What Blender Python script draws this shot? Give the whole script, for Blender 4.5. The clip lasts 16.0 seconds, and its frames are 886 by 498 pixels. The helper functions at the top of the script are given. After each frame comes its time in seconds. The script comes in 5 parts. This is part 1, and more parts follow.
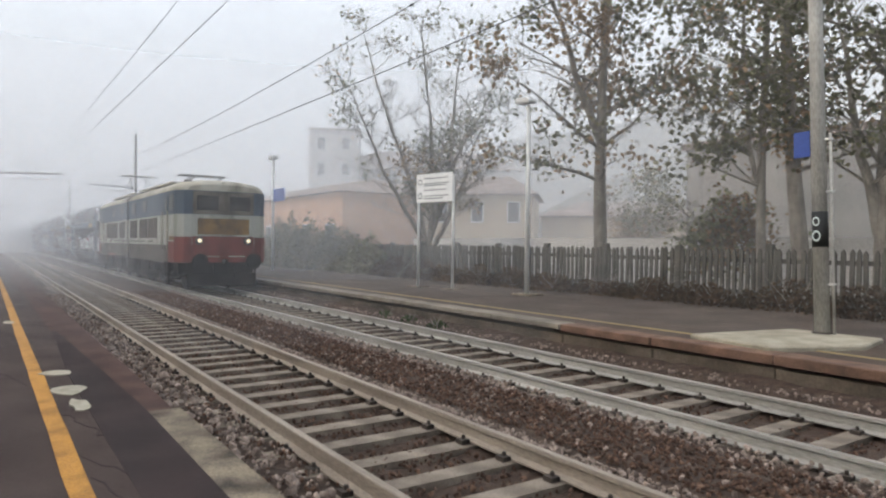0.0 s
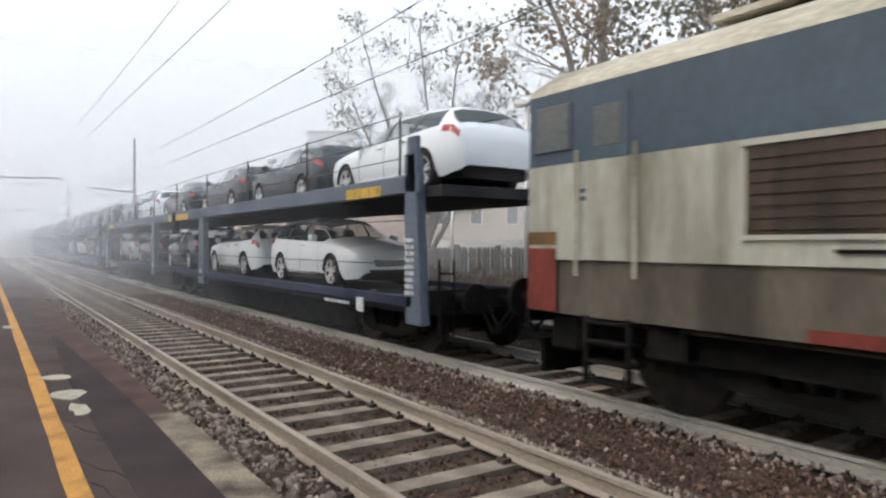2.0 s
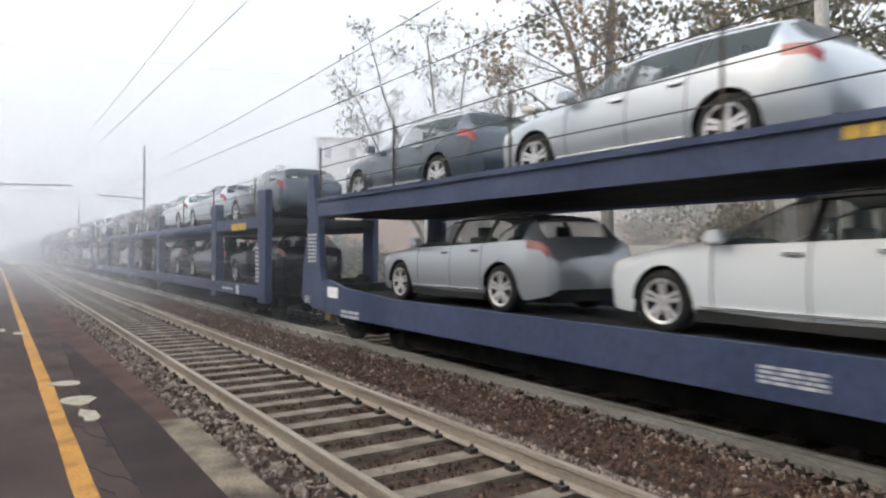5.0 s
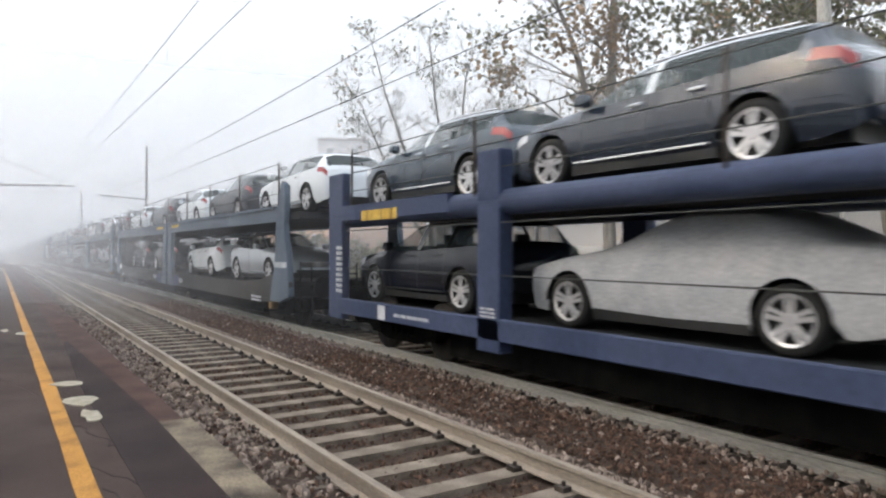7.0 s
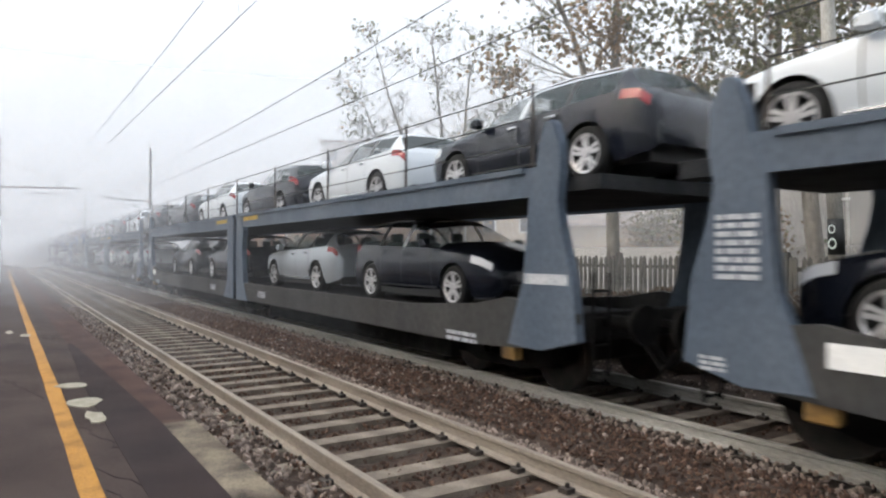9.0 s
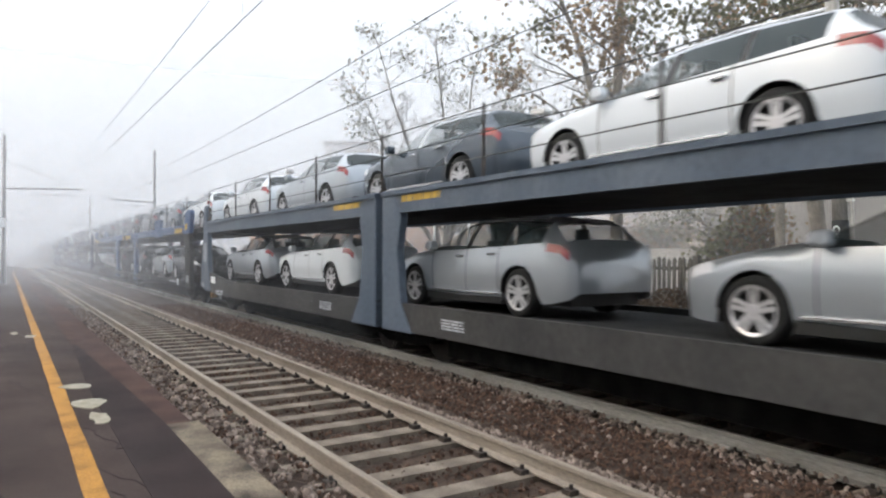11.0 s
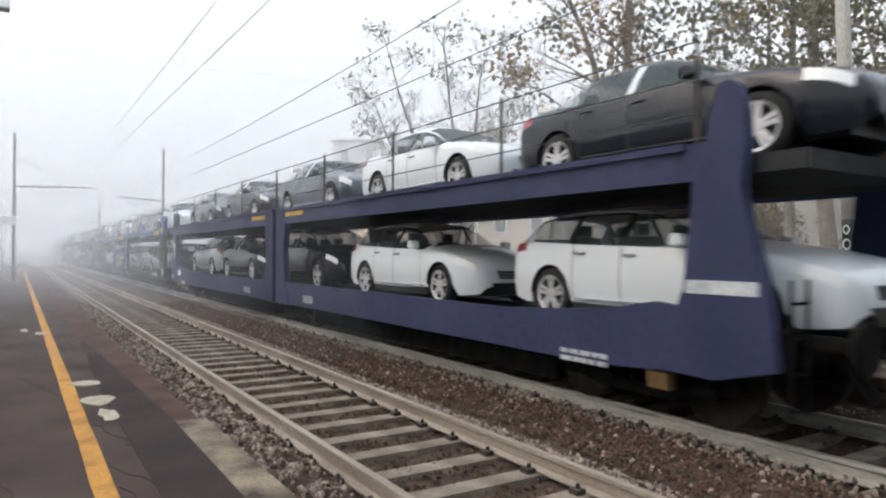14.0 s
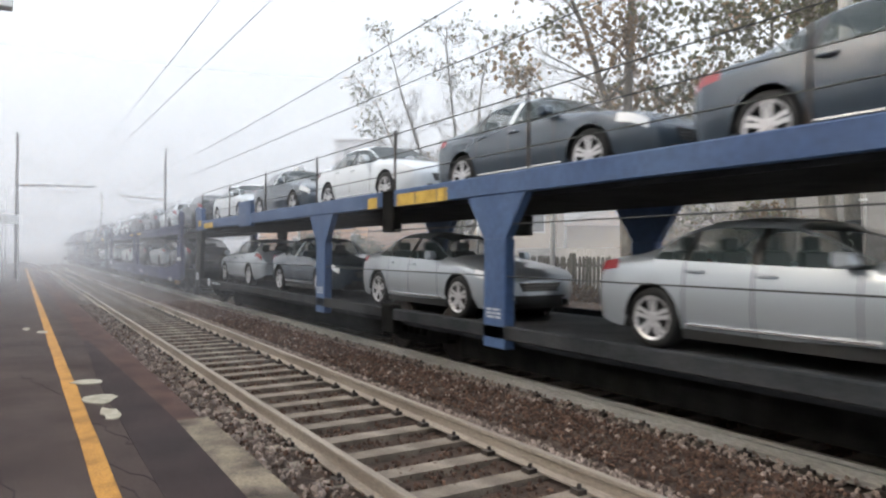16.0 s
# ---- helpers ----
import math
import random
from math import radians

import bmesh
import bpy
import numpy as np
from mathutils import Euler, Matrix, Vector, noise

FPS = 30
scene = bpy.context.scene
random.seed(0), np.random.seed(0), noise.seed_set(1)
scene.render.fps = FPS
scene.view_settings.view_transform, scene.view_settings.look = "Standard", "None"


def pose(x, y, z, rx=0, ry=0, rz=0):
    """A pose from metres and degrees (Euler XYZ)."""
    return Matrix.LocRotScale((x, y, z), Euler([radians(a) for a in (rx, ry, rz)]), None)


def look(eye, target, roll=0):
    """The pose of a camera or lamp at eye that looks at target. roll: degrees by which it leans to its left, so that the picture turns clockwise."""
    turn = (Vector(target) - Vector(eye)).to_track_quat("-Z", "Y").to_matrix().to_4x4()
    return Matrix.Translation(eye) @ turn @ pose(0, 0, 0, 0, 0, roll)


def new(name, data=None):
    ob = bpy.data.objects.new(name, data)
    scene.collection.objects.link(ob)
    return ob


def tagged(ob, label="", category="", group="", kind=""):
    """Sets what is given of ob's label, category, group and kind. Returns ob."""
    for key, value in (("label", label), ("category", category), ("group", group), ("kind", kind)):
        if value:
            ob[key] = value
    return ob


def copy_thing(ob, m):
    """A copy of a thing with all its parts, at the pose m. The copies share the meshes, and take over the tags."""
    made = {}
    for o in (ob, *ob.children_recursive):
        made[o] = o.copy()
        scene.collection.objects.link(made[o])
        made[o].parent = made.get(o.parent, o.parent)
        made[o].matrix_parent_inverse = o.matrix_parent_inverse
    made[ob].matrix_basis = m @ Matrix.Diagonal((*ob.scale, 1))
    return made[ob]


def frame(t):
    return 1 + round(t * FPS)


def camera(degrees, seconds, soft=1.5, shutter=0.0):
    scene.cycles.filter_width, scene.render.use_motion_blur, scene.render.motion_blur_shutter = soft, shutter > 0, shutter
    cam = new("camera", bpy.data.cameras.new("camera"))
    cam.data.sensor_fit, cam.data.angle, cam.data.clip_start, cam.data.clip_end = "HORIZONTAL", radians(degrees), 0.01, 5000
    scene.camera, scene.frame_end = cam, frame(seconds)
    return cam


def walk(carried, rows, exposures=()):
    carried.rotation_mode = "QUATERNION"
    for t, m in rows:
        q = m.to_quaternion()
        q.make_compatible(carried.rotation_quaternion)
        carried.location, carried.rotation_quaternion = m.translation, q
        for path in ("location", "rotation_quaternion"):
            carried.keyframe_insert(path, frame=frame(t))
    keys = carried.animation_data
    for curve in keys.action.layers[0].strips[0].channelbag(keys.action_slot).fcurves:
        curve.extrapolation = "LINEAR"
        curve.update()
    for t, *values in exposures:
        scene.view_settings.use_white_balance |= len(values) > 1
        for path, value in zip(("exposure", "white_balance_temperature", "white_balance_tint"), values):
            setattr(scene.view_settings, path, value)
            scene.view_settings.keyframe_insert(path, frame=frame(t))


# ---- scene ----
cam = camera(66.44, 16.0, soft=2.2, shutter=0.13)

# ---- camera: stands on the platform, turning slowly towards the left ----
EYE = (0.0, 0.0, 1.70)
# seconds, turn to the left of +y, tilt up, roll (degrees)
TURNS = [(0, 55.823, -0.447, -0.608), (0.5, 55.743, -0.392, -0.487), (1, 55.677, -0.304, -0.350), (1.5, 55.781, -0.254, -0.329),
         (2, 55.761, -0.253, -0.298), (2.5, 55.683, -0.152, -0.313), (3, 55.905, -0.043, -0.315), (3.5, 56.121, -0.096, -0.339),
         (4, 56.219, 0.079, -0.249), (6.5, 56.580, 0.317, -0.306), (7, 56.599, 0.319, -0.259), (7.5, 56.649, 0.393, -0.213),
         (8, 56.661, 0.394, -0.157), (8.5, 56.761, 0.409, -0.101), (9, 56.869, 0.448, -0.188), (11.5, 57.235, 0.534, -0.225),
         (12, 57.200, 0.444, -0.337), (12.5, 57.175, 0.433, -0.288), (13, 57.291, 0.333, -0.218), (13.5, 57.494, 0.377, -0.164),
         (14, 57.783, 0.425, -0.322), (14.5, 57.794, 0.275, -0.360), (15, 58.093, 0.344, -0.500), (15.5, 58.000, 0.357, -0.552),
         (16, 57.931, 0.406, -0.466)]


def aim(yaw, tilt, roll):
    return Matrix.Translation(EYE) @ pose(0, 0, 0, 0, 0, yaw) @ pose(0, 0, 0, 90 + tilt) @ pose(0, 0, 0, 0, 0, -roll)


EXPOSURES = [(0, 0.06), (1.0, 0.06), (1.6, 0.24), (2.2, 0.34), (4, 0.37), (16, 0.36)]
walk(cam, [(t, aim(a, b, c)) for t, a, b, c in TURNS], exposures=EXPOSURES)

scene.cycles.transparent_max_bounces = 32

# ---- light: foggy overcast morning ----
world = bpy.data.worlds.new("overcast")
scene.world = world
world.use_nodes = True
wn, wl = world.node_tree.nodes, world.node_tree.links
sky = wn.new("ShaderNodeTexSky")
sky.sky_type, sky.sun_disc = "NISHITA", False
sky.sun_elevation, sky.sun_rotation = radians(38), radians(200)
sky.dust_density, sky.air_density = 6.0, 1.5
cloud = wn.new("ShaderNodeMixRGB")
cloud.inputs[0].default_value = 0.06
cloud.inputs[1].default_value = (0.80, 0.84, 0.90, 1)
bg = wn["Background"]
bg.inputs[1].default_value = 1.32
wl.new(sky.outputs[0], cloud.inputs[2])
wl.new(cloud.outputs[0], bg.inputs[0])
sun = new("sun", bpy.data.lights.new("sun", "SUN"))
sun.data.energy, sun.data.angle, sun.data.color = 0.6, radians(40), (1.0, 0.97, 0.93)
sun.matrix_world = look((0, 0, 50), (12, 28, 0))


# ---- materials ----
def mat(name, col, rough=0.7, metal=0.0, col2=None, scale=6.0, fine=60.0, bump=0.15, vary=0.0, spec=0.4, coat=0.0, stretch=(1, 1, 1), split=(0.35, 0.65), fine_amount=0.25):
    m = bpy.data.materials.new(name)
    m.use_nodes = True
    nt = m.node_tree
    b = nt.nodes["Principled BSDF"]
    b.inputs["Roughness"].default_value, b.inputs["Metallic"].default_value = rough, metal
    b.inputs["Specular IOR Level"].default_value = spec
    b.inputs["Coat Weight"].default_value = coat
    b.inputs["Base Color"].default_value = (*col, 1)
    if col2 is None:
        return m
    tc = nt.nodes.new("ShaderNodeTexCoord")
    mp = nt.nodes.new("ShaderNodeMapping")
    mp.inputs["Scale"].default_value = stretch
    nt.links.new(tc.outputs["Object"], mp.inputs[0])
    n1 = nt.nodes.new("ShaderNodeTexNoise")
    n1.inputs["Scale"].default_value, n1.inputs["Detail"].default_value = scale, 6
    n2 = nt.nodes.new("ShaderNodeTexNoise")
    n2.inputs["Scale"].default_value, n2.inputs["Detail"].default_value = fine, 4
    nt.links.new(mp.outputs[0], n1.inputs["Vector"])
    nt.links.new(mp.outputs[0], n2.inputs["Vector"])
    r = nt.nodes.new("ShaderNodeValToRGB")
    r.color_ramp.elements[0].position, r.color_ramp.elements[1].position = split
    r.color_ramp.elements[0].color, r.color_ramp.elements[1].color = (*col, 1), (*col2, 1)
    nt.links.new(n1.outputs["Fac"], r.inputs[0])
    mx = nt.nodes.new("ShaderNodeMixRGB")
    mx.blend_type = "OVERLAY"
    mx.inputs[0].default_value = fine_amount * 2
    nt.links.new(r.outputs[0], mx.inputs[1])
    nt.links.new(n2.outputs["Fac"], mx.inputs[2])
    out = mx.outputs[0]
    if vary:
        oi = nt.nodes.new("ShaderNodeObjectInfo")
        geo = nt.nodes.new("ShaderNodeNewGeometry")
        ad = nt.nodes.new("ShaderNodeMath")
        ad.operation = "ADD"
        nt.links.new(oi.outputs["Random"], ad.inputs[0])
        nt.links.new(geo.outputs["Random Per Island"], ad.inputs[1])
        mr = nt.nodes.new("ShaderNodeMapRange")
        mr.inputs["From Max"].default_value = 2
        mr.inputs["To Min"].default_value, mr.inputs["To Max"].default_value = 1 - vary, 1 + vary
        nt.links.new(ad.outputs[0], mr.inputs["Value"])
        vm = nt.nodes.new("ShaderNodeVectorMath")
        vm.operation = "SCALE"
        nt.links.new(out, vm.inputs[0])
        nt.links.new(mr.outputs[0], vm.inputs["Scale"])
        out = vm.outputs[0]
    nt.links.new(out, b.inputs["Base Color"])
    if bump:
        bp = nt.nodes.new("ShaderNodeBump")
        bp.inputs["Strength"].default_value, bp.inputs["Distance"].default_value = bump, 0.02
        nt.links.new(n2.outputs["Fac"], bp.inputs["Height"])
        nt.links.new(bp.outputs[0], b.inputs["Normal"])
    return m


def glass_mat(name, col, alpha):
    m = mat(name, col, 0.05, spec=0.6)
    m.node_tree.nodes["Principled BSDF"].inputs["Alpha"].default_value = alpha
    return m


def glow(name, col, power):
    m = mat(name, col, 0.3)
    b = m.node_tree.nodes["Principled BSDF"]
    b.inputs["Emission Color"].default_value, b.inputs["Emission Strength"].default_value = (*col, 1), power
    return m


def fog_mat(name, density, top):
    """Thin mist: lets most light through, scatters the rest, and thins out upwards."""
    m = bpy.data.materials.new(name)
    m.use_nodes = True
    nt = m.node_tree
    nt.nodes.remove(nt.nodes["Principled BSDF"])
    out = nt.nodes["Material Output"]
    tr, df, mx, tl, mx2 = (nt.nodes.new("ShaderNode" + k) for k in ("BsdfTransparent", "BsdfDiffuse", "MixShader", "BsdfTranslucent", "MixShader"))
    df.inputs[0].default_value = tl.inputs[0].default_value = (0.89, 0.905, 0.93, 1)
    geo, sep, mr = nt.nodes.new("ShaderNodeNewGeometry"), nt.nodes.new("ShaderNodeSeparateXYZ"), nt.nodes.new("ShaderNodeMapRange")
    mr.interpolation_type = "SMOOTHSTEP"
    mr.inputs["From Min"].default_value, mr.inputs["From Max"].default_value = 0.0, top
    mr.inputs["To Min"].default_value, mr.inputs["To Max"].default_value = density, 0.0
    nt.links.new(geo.outputs["Position"], sep.inputs[0])
    nt.links.new(sep.outputs["Z"], mr.inputs["Value"])
    nt.links.new(df.outputs[0], mx2.inputs[1])
    nt.links.new(tl.outputs[0], mx2.inputs[2])
    nt.links.new(mr.outputs[0], mx.inputs[0])
    nt.links.new(tr.outputs[0], mx.inputs[1])
    nt.links.new(mx2.outputs[0], mx.inputs[2])
    nt.links.new(mx.outputs[0], out.inputs[0])
    return m


M = {
    "earth": mat("earth", (0.06, 0.05, 0.04), 0.95, col2=(0.12, 0.10, 0.075), scale=1.2, fine=30, bump=0.6),
    "asphalt": mat("asphalt", (0.032, 0.0218, 0.0188), 0.9, col2=(0.056, 0.041, 0.036), scale=0.9, fine=90, bump=0.35, spec=0.2),
    "asphalt_dark": mat("asphalt_dark", (0.020, 0.0142, 0.0138), 0.9, col2=(0.034, 0.0235, 0.0225), scale=1.5, fine=80, bump=0.3, spec=0.2),
    "rust_edge": mat("rust_edge", (0.046, 0.027, 0.023), 0.95, col2=(0.075, 0.045, 0.037), scale=2, fine=60, bump=0.3, spec=0.2),
    "concrete": mat("concrete", (0.038, 0.029, 0.021), 0.9, col2=(0.19, 0.155, 0.110), scale=2.6, fine=60, bump=0.5, split=(0.32, 0.62), fine_amount=0.45),
    "coping": mat("coping", (0.12, 0.105, 0.083), 0.9, col2=(0.20, 0.175, 0.14), scale=2, fine=50, bump=0.3, vary=0.12),
    "pad": mat("pad", (0.22, 0.195, 0.145), 0.9, col2=(0.34, 0.31, 0.24), scale=3, fine=50, bump=0.3),
    "sill_navy": mat("sill_navy", (0.013, 0.017, 0.036), 0.7, col2=(0.022, 0.028, 0.052), scale=2, fine=25, bump=0.03, spec=0.2),
    "asphalt_far": mat("asphalt_far", (0.052, 0.039, 0.031), 0.9, col2=(0.085, 0.066, 0.053), scale=0.9, fine=90, bump=0.35, spec=0.2),
    "brick_coping": mat("brick_coping", (0.085, 0.052, 0.036), 0.9, col2=(0.17, 0.100, 0.068), scale=3, fine=60, bump=0.4, vary=0.2),
    "plat_wall": mat("plat_wall", (0.062, 0.050, 0.038), 0.95, col2=(0.115, 0.094, 0.072), scale=2, fine=40, bump=0.4, vary=0.15),
    "white_patch": mat("white_patch", (0.23, 0.21, 0.155), 0.85, col2=(0.34, 0.315, 0.25), scale=9, fine=90, bump=0.3),
    "yellow": mat("yellow", (0.21, 0.098, 0.014), 0.8, col2=(0.37, 0.178, 0.028), scale=4, fine=70, bump=0.2, split=(0.3, 0.55), fine_amount=0.35),
    "yellow_worn": mat("yellow_worn", (0.20, 0.15, 0.07), 0.85, col2=(0.30, 0.22, 0.09), scale=5, fine=90, bump=0.2),
    "ballast": mat("ballast", (0.032, 0.0195, 0.0135), 0.95, col2=(0.066, 0.043, 0.031), scale=9, fine=40, bump=1.0),
    "stone": mat("stone", (0.17, 0.130, 0.108), 0.9, col2=(0.33, 0.265, 0.225), scale=14, fine=70, bump=0.3, vary=0.6),
    "stone_brown": mat("stone_brown", (0.054, 0.030, 0.020), 0.95, col2=(0.125, 0.073, 0.050), scale=14, fine=70, bump=0.3, vary=0.65),
    "sleeper": mat("sleeper", (0.125, 0.102, 0.080), 0.9, col2=(0.22, 0.185, 0.148), scale=4, fine=60, bump=0.3, vary=0.18),
    "rail_side": mat("rail_side", (0.17, 0.14, 0.112), 0.8, col2=(0.25, 0.215, 0.175), scale=3, fine=70, bump=0.1, stretch=(0.2, 1, 1)),
    "rail_pale": mat("rail_pale", (0.22, 0.21, 0.19), 0.8, col2=(0.33, 0.32, 0.295), scale=3, fine=70, bump=0.1, stretch=(0.2, 1, 1)),
    "rail_top": mat("rail_top", (0.40, 0.38, 0.34), 0.4, metal=0.7, col2=(0.52, 0.49, 0.44), scale=5, fine=80, bump=0.05, stretch=(0.1, 1, 1)),
    "rail_worn": mat("rail_worn", (0.19, 0.158, 0.125), 0.65, metal=0.2, col2=(0.27, 0.235, 0.19), scale=5, fine=80, bump=0.05, stretch=(0.1, 1, 1)),
    "iron": mat("iron", (0.03, 0.026, 0.024), 0.7, metal=0.3, col2=(0.07, 0.055, 0.045), scale=8, fine=60, bump=0.2),
    "galv": mat("galv", (0.46, 0.47, 0.46), 0.6, metal=0.1, col2=(0.58, 0.58, 0.56), scale=3, fine=50, bump=0.08),
    "mast": mat("mast", (0.27, 0.265, 0.245), 0.75, col2=(0.40, 0.39, 0.355), scale=2.5, fine=40, bump=0.15, stretch=(1, 1, 0.3)),
    "dark_paint": mat("dark_paint", (0.012, 0.014, 0.014), 0.6),
    "graffiti": mat("graffiti", (0.55, 0.62, 0.60), 0.6),
    "blue_sign": mat("blue_sign", (0.030, 0.06, 0.24), 0.5, col2=(0.04, 0.08, 0.30), scale=5, fine=40, bump=0.05),
    "white_sign": mat("white_sign", (0.68, 0.69, 0.68), 0.5, col2=(0.78, 0.78, 0.76), scale=4, fine=40, bump=0.03),
    "sign_ink": mat("sign_ink", (0.12, 0.13, 0.14), 0.6),
    "fence": mat("fence", (0.045, 0.042, 0.035), 0.9, col2=(0.10, 0.095, 0.08), scale=4, fine=50, bump=0.3, vary=0.25, stretch=(1, 1, 0.3)),
    "bark": mat("bark", (0.13, 0.118, 0.100), 0.95, col2=(0.23, 0.210, 0.178), scale=4, fine=30, bump=0.8, stretch=(1, 1, 0.35)),
    "leaf_brown": mat("leaf_brown", (0.19, 0.135, 0.080), 0.7, col2=(0.30, 0.20, 0.115), scale=0.7, fine=8, bump=0, vary=0.45),
    "leaf_green": mat("leaf_green", (0.115, 0.122, 0.072), 0.7, col2=(0.20, 0.185, 0.105), scale=0.6, fine=8, bump=0, vary=0.45),
    "bush": mat("bush", (0.042, 0.032, 0.017), 0.9, col2=(0.105, 0.066, 0.040), scale=0.8, fine=9, bump=0, vary=0.5),
    "weed": mat("weed", (0.035, 0.055, 0.02), 0.9, col2=(0.06, 0.08, 0.03), scale=3, fine=20, bump=0, vary=0.4),
    "orange_wall": mat("orange_wall", (0.50, 0.29, 0.17), 0.9, col2=(0.58, 0.36, 0.23), scale=0.5, fine=12, bump=0.1),
    "beige_wall": mat("beige_wall", (0.46, 0.37, 0.27), 0.9, col2=(0.55, 0.46, 0.35), scale=0.4, fine=12, bump=0.1),
    "grey_wall": mat("grey_wall", (0.26, 0.25, 0.23), 0.9, col2=(0.36, 0.34, 0.315), scale=0.4, fine=12, bump=0.1),
    "pale_wall": mat("pale_wall", (0.45, 0.44, 0.42), 0.9, col2=(0.55, 0.53, 0.50), scale=0.4, fine=12, bump=0.1),
    "roof": mat("roof", (0.16, 0.12, 0.10), 0.9, col2=(0.24, 0.19, 0.16), scale=0.8, fine=14, bump=0.4),
    "pane": mat("pane", (0.06, 0.065, 0.07), 0.1, spec=0.6),
    "hill": mat("hill", (0.07, 0.075, 0.06), 1.0, col2=(0.12, 0.12, 0.10), scale=0.05, fine=1.0, bump=0),
    "wire": mat("wire", (0.05, 0.052, 0.05), 0.6, metal=0.3),
    "insulator": mat("insulator", (0.10, 0.06, 0.05), 0.3),
    # rolling stock
    "loco_cream": mat("loco_cream", (0.13, 0.120, 0.090), 0.6, col2=(0.30, 0.302, 0.262), scale=1.1, fine=25, bump=0.03, stretch=(2.2, 1, 0.22), split=(0.25, 0.48), spec=0.25),
    "loco_blue": mat("loco_blue", (0.023, 0.043, 0.064), 0.55, col2=(0.036, 0.060, 0.085), scale=1.5, fine=25, bump=0.03, stretch=(1, 1, 0.4)),
    "loco_grey": mat("loco_grey", (0.038, 0.032, 0.026), 0.75, col2=(0.095, 0.085, 0.068), scale=1.2, fine=20, bump=0.05, stretch=(1.5, 1, 0.35), spec=0.2),
    "loco_red": mat("loco_red", (0.085, 0.016, 0.011), 0.65, col2=(0.165, 0.036, 0.027), scale=2, fine=25, bump=0.03, spec=0.22, stretch=(1, 1, 0.35)),
    "loco_yellow": mat("loco_yellow", (0.085, 0.050, 0.018), 0.65, col2=(0.21, 0.120, 0.034), scale=3, fine=25, bump=0.03, spec=0.25),
    "loco_roof": mat("loco_roof", (0.20, 0.18, 0.135), 0.75, col2=(0.40, 0.38, 0.31), scale=1.5, fine=25, bump=0.05, stretch=(0.4, 1, 1), spec=0.25),
    "grille": mat("grille", (0.016, 0.011, 0.008), 0.8, col2=(0.050, 0.032, 0.021), scale=3, fine=40, bump=0.2, stretch=(2.5, 1, 0.3)),
    "brown_window": mat("brown_window", (0.058, 0.067, 0.072), 0.5, col2=(0.078, 0.084, 0.084), scale=2, fine=20, bump=0.02),
    # near-black: the shade beneath the vehicles is put into this colour
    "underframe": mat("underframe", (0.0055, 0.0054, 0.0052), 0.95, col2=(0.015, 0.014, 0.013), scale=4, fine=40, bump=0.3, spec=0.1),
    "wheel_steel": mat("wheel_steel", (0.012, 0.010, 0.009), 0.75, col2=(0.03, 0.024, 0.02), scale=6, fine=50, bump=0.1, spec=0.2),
    "bellows": mat("bellows", (0.025, 0.023, 0.02), 0.9, col2=(0.045, 0.04, 0.035), scale=3, fine=30, bump=0.2),
    "wagon_blue": mat("wagon_blue", (0.030, 0.062, 0.14), 0.55, col2=(0.045, 0.082, 0.165), scale=1.2, fine=25, bump=0.03, stretch=(1, 1, 0.5)),
    "wagon_navy": mat("wagon_navy", (0.026, 0.039, 0.082), 0.6, col2=(0.040, 0.055, 0.105), scale=1.2, fine=25, bump=0.03, stretch=(1, 1, 0.5), spec=0.3),
    "wagon_slate": mat("wagon_slate", (0.056, 0.078, 0.108), 0.6, col2=(0.082, 0.105, 0.136), scale=1.2, fine=25, bump=0.04, stretch=(1, 1, 0.5)),
    "wagon_purple": mat("wagon_purple", (0.018, 0.022, 0.060), 0.6, col2=(0.029, 0.033, 0.078), scale=1.2, fine=25, bump=0.03, stretch=(1, 1, 0.5), spec=0.25),
    "wagon_grey": mat("wagon_grey", (0.030, 0.030, 0.0305), 0.7, col2=(0.052, 0.051, 0.049), scale=1.2, fine=25, bump=0.05, stretch=(1, 1, 0.5), spec=0.2),
    "deck": mat("deck", (0.018, 0.0195, 0.0215), 0.85, col2=(0.036, 0.037, 0.039), scale=2, fine=30, bump=0.2, spec=0.12),
    "paint_white": mat("paint_white", (0.56, 0.60, 0.63), 0.3, coat=0.5),
    "paint_silver": mat("paint_silver", (0.36, 0.395, 0.425), 0.28, metal=0.45, coat=0.7),
    "paint_grey": mat("paint_grey", (0.042, 0.058, 0.076), 0.22, metal=0.25, coat=0.6),
    "paint_black": mat("paint_black", (0.0075, 0.0095, 0.0155), 0.22, coat=0.25, spec=0.32),
    "paint_blue": mat("paint_blue", (0.014, 0.021, 0.034), 0.22, metal=0.15, coat=0.8, spec=0.5),
    "paint_cover": mat("paint_cover", (0.33, 0.345, 0.36), 0.7, col2=(0.42, 0.43, 0.44), scale=3, fine=30, bump=0.12),
    "car_glass": glass_mat("car_glass", (0.085, 0.115, 0.12), 0.36),
    "film": mat("film", (0.50, 0.53, 0.55), 0.35, spec=0.5),
    "tyre": mat("tyre", (0.015, 0.015, 0.015), 0.85),
    "alloy": mat("alloy", (0.50, 0.50, 0.51), 0.35, metal=0.6),
    "tail_red": mat("tail_red", (0.23, 0.022, 0.026), 0.2, spec=0.6),
    "lens": mat("lens", (0.62, 0.64, 0.66), 0.12, spec=0.7),
    "trim_black": mat("trim_black", (0.012, 0.012, 0.012), 0.5),
    "chrome": mat("chrome", (0.7, 0.7, 0.7), 0.2, metal=0.9),
    "ink_yellow": mat("ink_yellow", (0.36, 0.23, 0.035), 0.65, col2=(0.48, 0.32, 0.06), scale=6, fine=30, bump=0),
